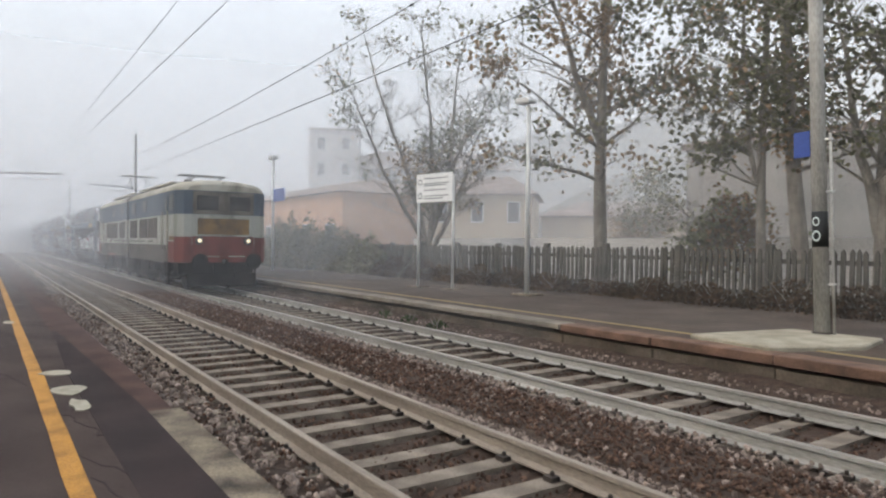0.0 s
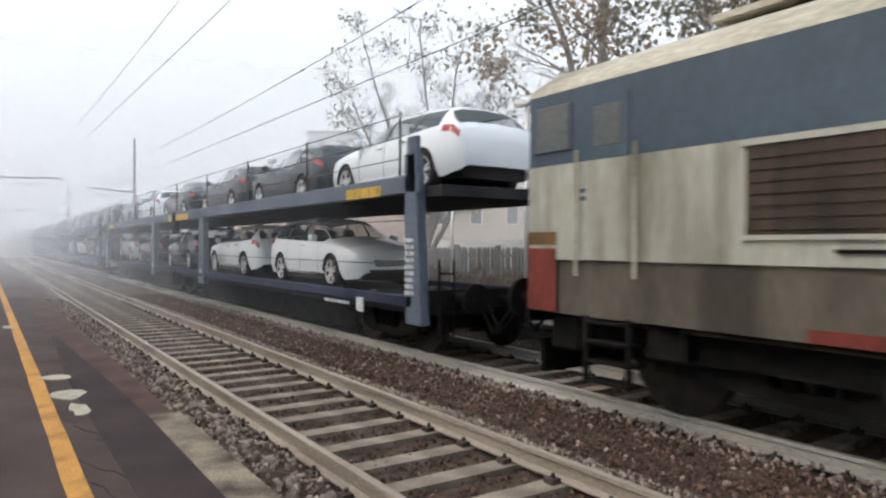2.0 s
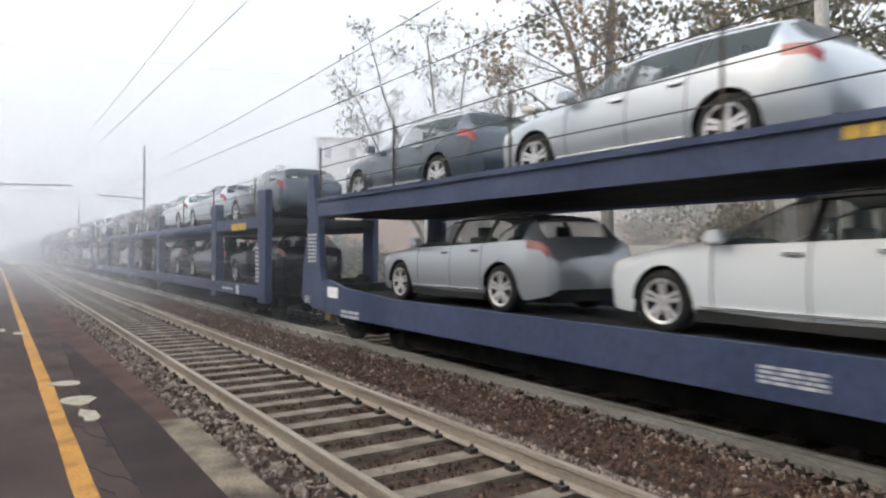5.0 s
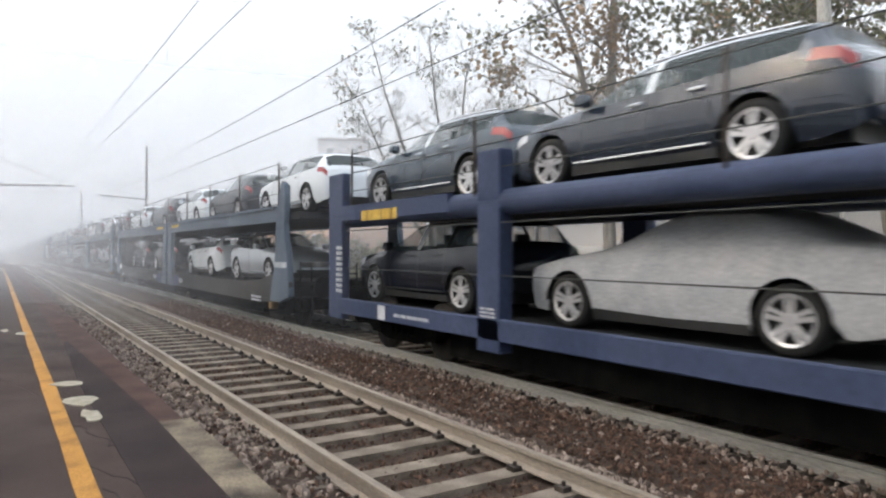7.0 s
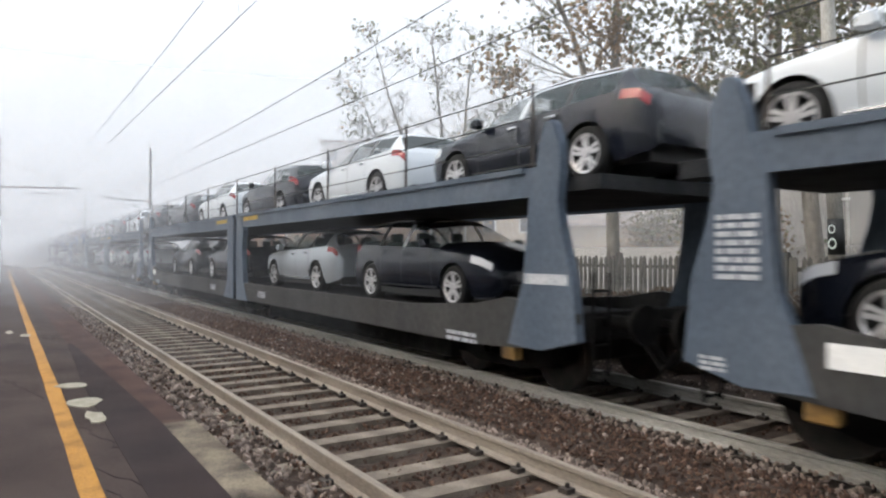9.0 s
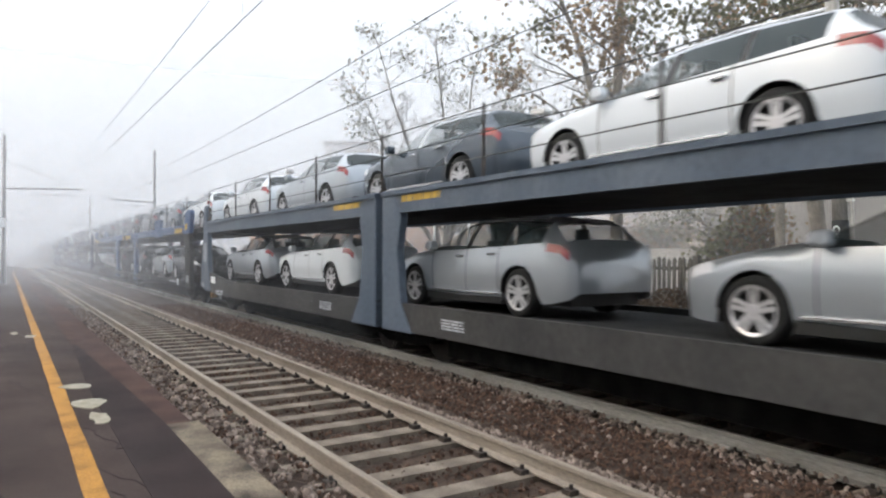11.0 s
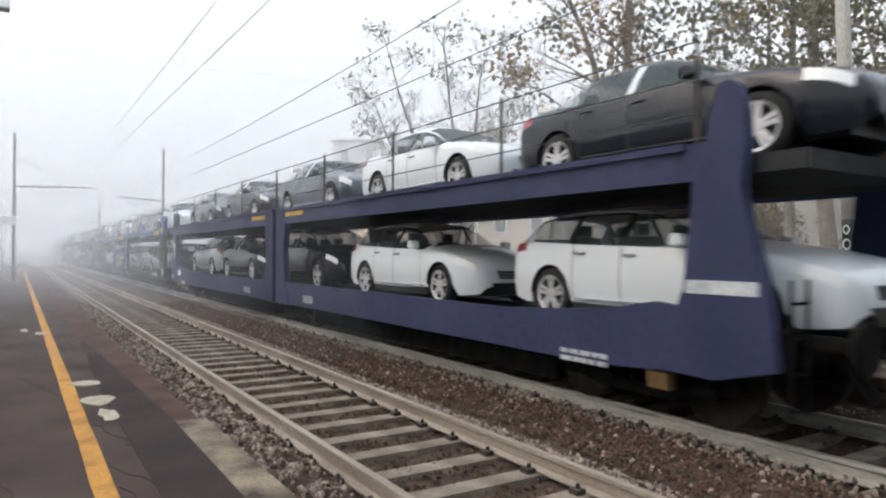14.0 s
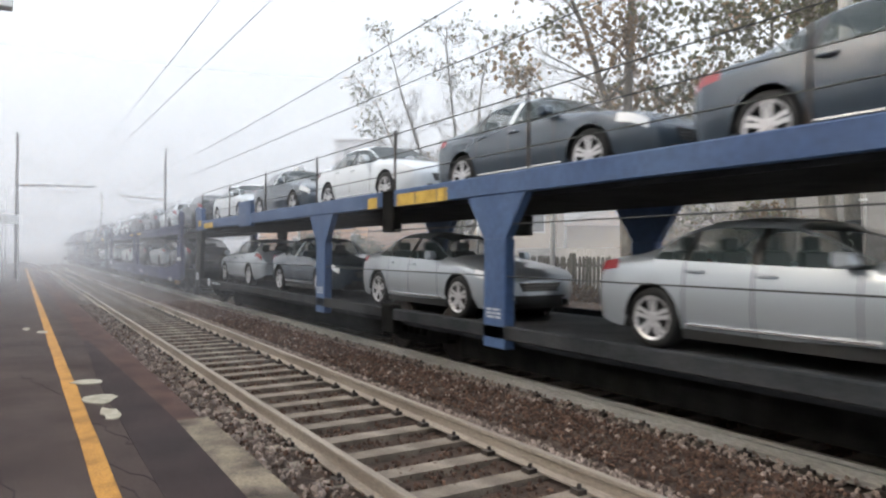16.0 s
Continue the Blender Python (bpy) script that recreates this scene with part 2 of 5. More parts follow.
    "ink_white": mat("ink_white", (0.30, 0.32, 0.35), 0.7, col2=(0.45, 0.46, 0.48), scale=6, fine=30, bump=0),
    "headlight": glow("headlight", (1.0, 0.86, 0.62), 0.85),
    "cab_glass": mat("cab_glass", (0.018, 0.018, 0.017), 0.25, spec=0.35),
    "cab_brown": mat("cab_brown", (0.060, 0.050, 0.038), 0.7, col2=(0.125, 0.112, 0.088), scale=2.5, fine=25, bump=0.04, spec=0.2),
}


# leaves let light through
for key in ("leaf_brown", "leaf_green", "bush", "weed"):
    nt = M[key].node_tree
    p, tl, mx = nt.nodes["Principled BSDF"], nt.nodes.new("ShaderNodeBsdfTranslucent"), nt.nodes.new("ShaderNodeMixShader")
    nt.links.new(p.inputs["Base Color"].links[0].from_socket, tl.inputs[0])
    mx.inputs[0].default_value = 0.45
    nt.links.new(p.outputs[0], mx.inputs[1])
    nt.links.new(tl.outputs[0], mx.inputs[2])
    nt.links.new(mx.outputs[0], nt.nodes["Material Output"].inputs[0])


# ---- mesh helpers ----
def box(bm, x0, x1, y0, y1, z0, z1):
    v = [bm.verts.new(c) for c in ((x0, y0, z0), (x1, y0, z0), (x1, y1, z0), (x0, y1, z0), (x0, y0, z1), (x1, y0, z1), (x1, y1, z1), (x0, y1, z1))]
    for f in ((3, 2, 1, 0), (4, 5, 6, 7), (0, 1, 5, 4), (1, 2, 6, 5), (2, 3, 7, 6), (3, 0, 4, 7)):
        bm.faces.new([v[i] for i in f])
    return bm


def tube(bm, a, b, r0, r1=None, n=8, caps=True):
    a, b = Vector(a), Vector(b)
    r1 = r0 if r1 is None else r1
    q = (b - a).to_track_quat("Z", "Y")
    ring = [[bm.verts.new(c + q @ Vector((r * math.cos(k * math.tau / n), r * math.sin(k * math.tau / n), 0))) for k in range(n)] for c, r in ((a, r0), (b, r1))]
    for k in range(n):
        f = bm.faces.new((ring[0][k], ring[0][(k + 1) % n], ring[1][(k + 1) % n], ring[1][k]))
        f.smooth = n > 6
    if caps:
        bm.faces.new(ring[0][::-1])
        bm.faces.new(ring[1])
    return bm


def prism(bm, pts, axis, lo, hi):
    """A polygon pushed along an axis: pts are (x, z) for axis y, (y, z) for axis x, (x, y) for axis z."""
    put = {"y": lambda p, h: (p[0], h, p[1]), "x": lambda p, h: (h, p[0], p[1]), "z": lambda p, h: (p[0], p[1], h)}[axis]
    a, b = [bm.verts.new(put(p, lo)) for p in pts], [bm.verts.new(put(p, hi)) for p in pts]
    bm.faces.new(a)
    bm.faces.new(b[::-1])
    for k in range(len(pts)):
        j = (k + 1) % len(pts)
        bm.faces.new((a[j], a[k], b[k], b[j]))
    return bm


def bm_new():
    return bmesh.new()


def part(name, bm, material, parent=None, label="", bevel=0.0, at=None):
    bmesh.ops.recalc_face_normals(bm, faces=bm.faces[:])
    if bevel:
        bmesh.ops.bevel(bm, geom=bm.edges[:], offset=bevel, segments=1, affect="EDGES", clamp_overlap=True)
    me = bpy.data.meshes.new(name)
    bm.to_mesh(me)
    bm.free()
    me.materials.append(M[material] if isinstance(material, str) else material)
    ob = new(name, me)
    ob.parent = parent
    if at:
        ob.matrix_basis = at
    if label:
        ob["label"] = label
    return ob


def share(name, me, parent, m):
    ob = new(name, me)
    ob.parent, ob.matrix_basis = parent, m
    return ob


def empty(name, m=None):
    ob = new(name)
    if m:
        ob.matrix_basis = m
    return ob


def boxpart(name, material, parent, x0, x1, y0, y1, z0, z1, bevel=0.0, label=""):
    return part(name, box(bm_new(), x0, x1, y0, y1, z0, z1), material, parent, label, bevel)

# ---- ground, tracks, platforms ----
RAILS = (2.336, 3.841, 5.871, 7.376)
TRACK_A, TRACK_B = 3.09, 6.62
X0, X1 = -170.0, 22.0
PLAT_N, PLAT_F = 0.06, 0.34          # tops of the near and far platform
rng = random.Random(7)

bm = bm_new()
bmesh.ops.create_grid(bm, x_segments=40, y_segments=40, size=900)
for v in bm.verts:
    v.co.z = -0.42
tagged(part("ground", bm, "earth"), "bare dark earth reaching into the fog", "ground", kind="structure")


def ballast_bed():
    """Gravel bed with crowned shoulders under both tracks."""
    prof = [(1.42, -0.10), (1.75, -0.13), (2.2, -0.19), (2.5, -0.235), (3.09, -0.24), (3.7, -0.235), (4.0, -0.17), (4.35, -0.12), (4.85, -0.10), (5.35, -0.13), (5.7, -0.17), (6.0, -0.235), (6.62, -0.24), (7.25, -0.235), (7.5, -0.16), (7.85, -0.08), (8.30, 0.02)]
    xs = [X0 + 1.0 * k for k in range(int((-26 - X0) / 1.0))] + [-26 + 0.14 * k for k in range(int((X1 + 26) / 0.14))]
    ys = []
    for (y0, z0), (y1, z1) in zip(prof, prof[1:]):
        n = max(1, int((y1 - y0) / 0.12))
        ys += [(y0 + (y1 - y0) * k / n, z0 + (z1 - z0) * k / n) for k in range(n)]
    ys.append(prof[-1])
    verts = [(x, y, z + 0.035 * (noise.noise((x * 3.1, y * 3.1, 0)) + 0.6 * noise.noise((x * 9, y * 9, 4)))) for x in xs for y, z in ys]
    w = len(ys)
    faces = [(i * w + j, (i + 1) * w + j, (i + 1) * w + j + 1, i * w + j + 1) for i in range(len(xs) - 1) for j in range(w - 1)]
    me = bpy.data.meshes.new("ballast")
    me.from_pydata(verts, [], faces)
    me.materials.append(M["ballast"])
    return tagged(new("ballast", me), "brown gravel ballast bed under the two tracks", "ballast", kind="structure")


ballast_bed()


def stones(name, material, label, spots, small, big):
    ico = bmesh.new()
    bmesh.ops.create_icosphere(ico, subdivisions=1, radius=1)
    bv = [v.co.copy() for v in ico.verts]
    bf = [[v.index for v in f.verts] for f in ico.faces]
    ico.free()
    shapes = [[c * rng.uniform(0.65, 1.25) for c in bv] for _ in range(9)]
    verts, faces = [], []
    for x, y, z in spots:
        s, r = rng.choice(shapes), rng.uniform(small, big)
        m = Euler((rng.random() * 6, rng.random() * 6, rng.random() * 6)).to_matrix() @ Matrix.Diagonal((r * rng.uniform(0.8, 1.4), r, r * rng.uniform(0.5, 0.9)))
        o = len(verts)
        verts += [tuple(m @ c + Vector((x, y, z))) for c in s]
        faces += [[i + o for i in f] for f in bf]
    me = bpy.data.meshes.new(name)
    me.from_pydata(verts, [], faces)
    me.materials.append(M[material])
    return tagged(new(name, me), label, "stones", kind="stuff")


def spread(n, y0, y1, z, far=-26.0, near=6.0, power=1.5):
    return [(near + (far - near) * rng.random() ** power, rng.uniform(y0, y1), z + rng.uniform(-0.015, 0.02)) for _ in range(n)]


stones("gravel", "stone", "pale grey and pinkish crushed stones beside the rails",
       spread(6500, 3.92, 4.28, -0.12) + spread(3600, 5.3, 5.78, -0.125) + spread(2600, 1.62, 2.2, -0.115) + spread(1500, 7.5, 7.8, -0.13) + spread(1500, 7.8, 8.24, -0.04) + spread(800, 4.4, 5.3, -0.09), 0.015, 0.032)
stones("gravel", "stone_brown", "rust-brown crushed stones in the track bed",
       spread(15000, 4.32, 5.35, -0.095) + spread(6500, 2.42, 3.75, -0.205) + spread(3500, 5.95, 7.3, -0.205) + spread(1600, 1.6, 2.24, -0.12), 0.012, 0.027)
stones("rubble", "stone", "large pale broken stones along the platform edge", spread(200, 1.64, 2.05, -0.10, -14, -1.0, 1.2), 0.022, 0.06)


def rail_profile():
    half = [(0.036, 0.0), (0.036, -0.03), (0.012, -0.045), (0.010, -0.125), (0.07, -0.145), (0.07, -0.16)]
    return [(-y, z) for y, z in half[::-1]] + half


def track(y_left, y_right, name_label, first, side, head):
    t = tagged(empty("railway_track", pose(0, 0, 0)), name_label, "track", kind="structure")
    for y in (y_left, y_right):
        bm = prism(bm_new(), [(y + a, b) for a, b in rail_profile()], "x", X0, X1)
        r = part("rail", bm, side, t, "weathered steel rail")
        part("running_surface", box(bm_new(), X0, X1, y - 0.030, y + 0.030, 0.0, 0.004), head, r, "polished bright rail head" if head == "rail_top" else "dull brown rail head")
    mid = (y_left + y_right) / 2
    bm = bm_new()
    prism(bm, [(-1.2, -0.30), (1.2, -0.30), (1.2, -0.165), (0.4, -0.172), (-0.4, -0.172), (-1.2, -0.165)], "x", -0.105, 0.105)
    sl = part("sleeper", bm, "sleeper", t, "", at=pose(first, mid, 0))
    bm = bm_new()
    for s in (-1, 1):
        box(bm, -0.05, 0.05, s * 0.12 - 0.045, s * 0.12 + 0.045, -0.165, -0.125)
        tube(bm, (0, s * 0.11, -0.13), (0, s * 0.11, -0.09), 0.018, n=6)
    cl = part("rail_clip", bm, "iron", t, "rusty rail clips", at=pose(first, y_left, 0))
    k = 0
    while first - 0.6 * k > -110:
        x = first - 0.6 * k
        if k:
            share("sleeper", sl.data, t, pose(x, mid + rng.uniform(-0.02, 0.02), rng.uniform(-0.006, 0.004), 0, 0, rng.uniform(-0.7, 0.7)))
        if x > -24:
            for y in ((y_left, y_right) if k else (y_right,)):
                share("rail_clip", cl.data, t, pose(x, y, 0))
        k += 1
    return t


track(RAILS[0], RAILS[1], "railway track with brown rails on concrete sleepers", -7.42 + 0.6 * 28 - 0.1, "rail_side", "rail_worn")
track(RAILS[2], RAILS[3], "railway track with pale rails on concrete sleepers beside the far platform", -4.36 + 0.6 * 24 - 0.1, "rail_pale", "rail_top")


# near platform: asphalt sheets, rusty edge strip, slabs, yellow line
def near_platform():
    p = tagged(empty("platform_near"), "worn brown asphalt station platform with a yellow safety line", "platform", kind="structure")
    boxpart("asphalt_sheet", "asphalt", p, X0, X1, -7.0, 1.0, -0.40, PLAT_N)
    boxpart("edge_strip", "rust_edge", p, X0, -6.98, 1.0, 1.55, -0.40, PLAT_N - 0.012, label="reddish worn platform edge")
    bm = bm_new()
    prism(bm, [(-14.0, 1.08), (-14.0, 1.02), (-9.5, 0.86), (-6.0, 0.84), (X1, 0.86), (X1, 1.26), (-7.0, 1.31), (-9.0, 1.25)], "z", PLAT_N - 0.03, PLAT_N + 0.006)
    part("asphalt_repair", bm, "asphalt_dark", p, "dark asphalt repair strip")
    x = -6.98
    while x < X1:
        w = rng.uniform(2.5, 3.1)
        boxpart("edge_slab", "concrete", p, x, x + w - 0.03, 1.01, 1.66 + rng.uniform(-0.04, 0.05), -0.40, PLAT_N - 0.004, bevel=0.012, label="stained concrete edge slab")
        x += w
    # yellow line, worn and a little ragged
    bm = bm_new()
    n, top, bot = 150, [], []
    for k in range(n):
        x = -75 + k * (X1 + 75) / (n - 1)
        top.append((x, 0.60 + 0.014 * noise.noise((x * 2, 0, 0))))
        bot.append((x, 0.455 + 0.014 * noise.noise((x * 2, 5, 0))))
    for k in range(n - 1):
        prism(bm, [bot[k], bot[k + 1], top[k + 1], top[k]], "z", PLAT_N - 0.002, PLAT_N + 0.005)
    part("safety_line", bm, "yellow", p, "faded orange-yellow painted line")
    for cx, cy, w, d in ((-9.5, 0.77, 0.22, 0.40), (-8.35, 0.77, 0.34, 0.40), (-7.55, 0.79, 0.32, 0.22), (-15.8, 0.42, 0.30, 0.2), (-16.5, 0.15, 0.4, 0.14)):
        bm = bm_new()
        pts = [(cx + w * math.cos(a) * f, cy + d * 0.55 * math.sin(a) * f) for a, f in ((k * math.tau / 11, 0.80 + 0.55 * noise.noise((cx * 3 + 2.4 * math.cos(k * math.tau / 11), 2.4 * math.sin(k * math.tau / 11), cy))) for k in range(11))]
        prism(bm, pts, "z", PLAT_N - 0.002, PLAT_N + 0.009)
        part("filler_patch", bm, "white_patch", p, "pale cement filler patch")
    bm = bm_new()
    for a, b in (((-6.4, -0.2), (-4.7, 0.1)), ((-6.0, 0.55), (-4.8, 1.0)), ((-10.5, 0.05), (-8.9, 0.4)), ((-7.2, 0.62), (-6.2, 0.86)), ((-5.2, 0.62), (-4.4, 0.84))):
        q = Vector(a)
        for k in range(9):
            e = Vector(a).lerp(Vector(b), (k + 1) / 9) + Vector((rng.uniform(-.06, .06), rng.uniform(-.04, .04)))
            s = Vector((-(e - q).y, (e - q).x)).normalized() * 0.006
            prism(bm, [tuple(q - s), tuple(e - s), tuple(e + s), tuple(q + s)], "z", PLAT_N - 0.001, PLAT_N + 0.0035)
            q = e
    part("crack", bm, "asphalt_dark", p, "dark cracks in the asphalt")


near_platform()


def far_platform():
    p = tagged(empty("platform_far"), "low far platform with asphalt top and stone coping", "platform", kind="structure")
    boxpart("asphalt_top", "asphalt_far", p, X0, X1, 8.62, 15.6, -0.40, PLAT_F - 0.01)
    boxpart("safety_line", "yellow_worn", p, X0, X1, 9.10, 9.20, PLAT_F - 0.02, PLAT_F - 0.005, label="worn faded yellow line")
    x = X0
    wall = None
    while x < X1:
        w = 1.9
        brick = -9.4 < x < -3.6
        boxpart("coping_stone", "brick_coping" if brick else "coping", p, x + 0.012, x + w - 0.012, 8.22 + rng.uniform(-0.012, 0.012), 8.63, PLAT_F - (0.13 if brick else 0.10), PLAT_F + rng.uniform(-0.006, 0.006), bevel=0.012,
                label="reddish brick-coloured edge block" if brick else "pale stone edge block")
        if wall is None:
            wall = boxpart("wall_block", "plat_wall", p, x + 0.01, x + w - 0.01, 8.29, 8.62, -0.42, PLAT_F - 0.175, bevel=0.01)
        else:
            share("wall_block", wall.data, p, pose(x - X0, rng.uniform(-0.01, 0.01), 0))
        x += w


far_platform()


# unseen plain wall closing the platform behind the viewer, added to dim the train
tagged(boxpart("wall_rear", "pale_wall", None, -60, X1, -7.6, -7.0, -0.4, 3.4), "unseen plain wall added behind the near platform to dim the train side", "wall", kind="structure")

# ---- fence, bushes, weeds ----
FENCE_Y = 15.0


def fence():
    f = tagged(empty("fence"), "weathered grey concrete picket fence behind the platform", "fence")
    bm = bm_new()
    prism(bm, [(-0.045, 0.30), (0.045, 0.30), (0.045, 1.58), (0, 1.66), (-0.045, 1.58)], "y", FENCE_Y - 0.03, FENCE_Y + 0.02)
    pk = part("picket", bm, "fence", f, at=pose(-31.0, 0, 0))
    po = boxpart("post", "fence", f, -0.085, 0.085, FENCE_Y - 0.01, FENCE_Y + 0.15, 0.2, 1.74, bevel=0.015)
    po.matrix_basis = pose(-31.2, 0, 0)
    for z in (0.62, 1.38):
        boxpart("rail", "fence", f, -31.2, 3, FENCE_Y + 0.022, FENCE_Y + 0.08, z - 0.05, z + 0.05)
    k = 1
    while -31.0 + 0.165 * k < 2.8:
        share("picket", pk.data, f, pose(-31.0 + 0.165 * k + rng.uniform(-0.01, 0.01), rng.uniform(-0.008, 0.008), rng.uniform(-0.03, 0.03), 0, rng.uniform(-1.3, 1.3), 0))
        k += 1
    for k in range(1, 14):
        share("post", po.data, f, pose(-31.2 + 2.5 * k, 0, rng.uniform(-0.02, 0.04)))
    boxpart("dark_panel", "fence", f, -46, -31.35, FENCE_Y - 0.05, FENCE_Y + 0.06, 0.2, 1.5, label="dark solid fence panels")
    return f


fence()


def leaves_mesh(name, spots, size, material, parent, label=""):
    """Many small bent leaves, each two triangles, at the spots."""
    verts, faces = [], []
    for c in spots:
        s = size * rng.uniform(0.6, 1.35)
        m = Euler((rng.uniform(-1.2, 1.2), rng.uniform(-1.2, 1.2), rng.random() * 6.3)).to_matrix()
        o = len(verts)
        for q in ((-0.5, -0.1, 0), (0, -0.45, 0.12), (0.55, 0, -0.05), (0.05, 0.42, 0.1)):
            verts.append(tuple(m @ Vector(q) * s + Vector(c)))
        faces += [(o, o + 1, o + 2), (o, o + 2, o + 3)]
    me = bpy.data.meshes.new(name)
    me.from_pydata(verts, [], faces)
    me.materials.append(M[material])
    ob = new(name, me)
    ob.parent = parent
    if label:
        ob["label"] = label
    return ob


def bush(x, y, z, rx, ry, h, n, label, material="bush", size=0.13):
    b = tagged(empty("bush", pose(x, y, z)), label, "bush")
    bm = bm_new()
    for _ in range(14):
        a = rng.random() * 6.3
        tube(bm, (rng.uniform(-.3, .3) * rx, rng.uniform(-.3, .3) * ry, 0), (math.cos(a) * rx * rng.uniform(.3, .9), math.sin(a) * ry * rng.uniform(.3, .9), h * rng.uniform(.5, 1.05)), 0.015, 0.004, 5)
    part("brushwood", bm, "bark", b)
    spots = []
    while len(spots) < n:
        u, v, w = rng.uniform(-1, 1), rng.uniform(-1, 1), rng.random()
        if u * u + v * v > 1:
            continue
        lim = (1 - (u * u + v * v) ** 1.2) * (0.65 + 0.5 * noise.noise((u * rx * 1.7 + x, v * ry * 1.7 + y, 0)))
        if w < lim + 0.08:
            spots.append((u * rx, v * ry, w * h))
    leaves_mesh("foliage", spots, size, material, b)
    return b


for k in range(17):
    x = -29 + 1.75 * k
    bush(x, 14.2 + rng.uniform(-0.25, 0.2), PLAT_F - 0.03, 1.25, 0.6, rng.uniform(0.55, 1.0) * (1.25 if x < -18 else 1.0), 1300, "dry brown and green scrub along the fence", "bush", 0.085)
for x, y, rx, h, n in ((-33, 14.0, 2.3, 3.2, 4000), (-36.5, 14.2, 2.6, 3.5, 4600), (-30.0, 14.3, 2.1, 2.9, 3400), (-27.5, 14.4, 1.6, 2.0, 2000), (-40.5, 14.6, 2.4, 2.6, 2600)):
    bush(x, y, PLAT_F - 0.03, rx, 1.2, h, n, "dense dark green shrub beside the platform", "leaf_green", 0.15)
for x, y in ((-11.9, 7.95), (-13.0, 7.95), (-14.2, 8.0)):
    bush(x, y, -0.16, 0.45, 0.16, 0.32, 260, "small green weeds growing by the platform wall", "weed", 0.07)


# ---- trees ----
def tree(x, y, z, height, stems, leafy, mix, label, seed, trunk_r, clear, reach, leaf=0.17, twigs=1, droop=0.0, gaps=-0.12):
    """stems: (lean x, lean y, start height, share of height) of each leading stem; clear: height of the first limb; reach: length of the longest limb."""
    r = random.Random(seed)
    t = tagged(empty("tree", pose(x, y, z)), label, "tree")
    bmt, bmb, spots = bm_new(), bm_new(), []

    def limb(p, d, length, rad, level):
        steps = max(3, int(length / 0.55))
        for k in range(steps):
            d = (d + Vector((r.uniform(-.22, .22), r.uniform(-.22, .22), r.uniform(-.08, .16) - droop * 0.12))).normalized()
            q = p + d * length / steps
            f0, f1 = 1 - 0.75 * k / steps, 1 - 0.75 * (k + 1) / steps
            tube(bmb, p, q, max(0.010, rad * f0), max(0.010, rad * f1), 6 if rad > 0.04 else 4, caps=False)
            p = q
            if level < 2 and k > 0:
                for _ in range(2 if level == 0 else twigs):
                    a = r.random() * 6.3
                    side = Vector((math.cos(a), math.sin(a), r.uniform(-.2, .6)))
                    limb(p, (d * 0.7 + side * 0.7).normalized(), length * r.uniform(.28, .5), max(0.008, rad * f1 * 0.5), level + 1)
            if level >= 1 and leafy:
                for _ in range(r.randint(0, 1)):
                    c = p + Vector((r.gauss(0, .15), r.gauss(0, .15), r.gauss(-.05, .12)))
                    if noise.noise(c * 0.42 + Vector((seed, 0, 0))) > gaps:
                        spots.extend(c + Vector((r.gauss(0, .30), r.gauss(0, .30), r.gauss(-.02, .24))) for _ in range(leafy))

    for lx, ly, start, share in stems:
        p, d, top = Vector((0, 0, -0.2)), Vector((0, 0, 1)), height * share
        n, main = 16, start <= 0
        if not main:
            p = Vector((lx * 0.1, ly * 0.1, start))
            d = Vector((lx * 1.6, ly * 1.6, 1)).normalized()
        for k in range(n):
            bend = 0.10 if main else 0.55
            d = (d * 0.8 + Vector((lx + r.uniform(-bend, bend), ly + r.uniform(-bend, bend), 1)).normalized() * 0.35).normalized()
            q = p + d * (top - start) / n
            f0, f1 = 1 - 0.85 * k / n, 1 - 0.85 * (k + 1) / n
            rad = trunk_r if main else trunk_r * 0.55
            flare = 1.35 if main and k == 0 else 1.0
            tube(bmt if main else bmb, p, q, rad * f0 * flare, rad * f1, 10, caps=False)
            p = q
            if p.z > clear:
                for _ in range(r.choice((1, 2, 2))):
                    a = r.random() * 6.3
                    rise = r.uniform(.25, .9)
                    size = reach * (1 - 0.55 * (p.z - clear) / max(1, height - clear)) * r.uniform(.55, 1.0)
                    limb(p, Vector((math.cos(a), math.sin(a), rise)).normalized(), size, max(0.024, rad * f1 * 0.36), 0)
    part("trunk", bmt, "bark", t)
    part("branchwork", bmb, "bark", t)
    if spots:
        spots.sort(key=lambda c: noise.noise(c * 0.35 + Vector((3, seed, 0))) + r.gauss(0, 0.12))
        cut = int(len(spots) * mix)
        if cut:
            leaves_mesh("crown", spots[:cut], leaf, "leaf_brown", t)
        leaves_mesh("crown", spots[cut:], leaf, "leaf_green", t)
    return t


tree(-26.2, 17.0, -0.2, 12.6, ((0.0, 0, 0, 0.28), (0.27, 0.40, 1.5, 0.68), (-0.24, -0.36, 1.7, 0.8), (0.14, 0.20, 2.0, 0.94), (-0.12, -0.18, 1.9, 0.98), (0.03, 0.05, 2.2, 1.0), (0.10, 0.34, 2.6, 0.85)), 2, 0.15, "almost bare tree with a few hanging leaves", 5, 0.24, 2.6, 2.4, 0.14, 2, 0.0, 0.02)
tree(-15.7, 17.0, -0.2, 17.0, ((0.0, 0, 0, 1.0), (-0.2, -0.1, 5.2, 0.9)), 8, 0.65, "tall tree with brown and green autumn leaves", 12, 0.25, 3.4, 4.2, 0.18, 1, 0.5, -0.12)
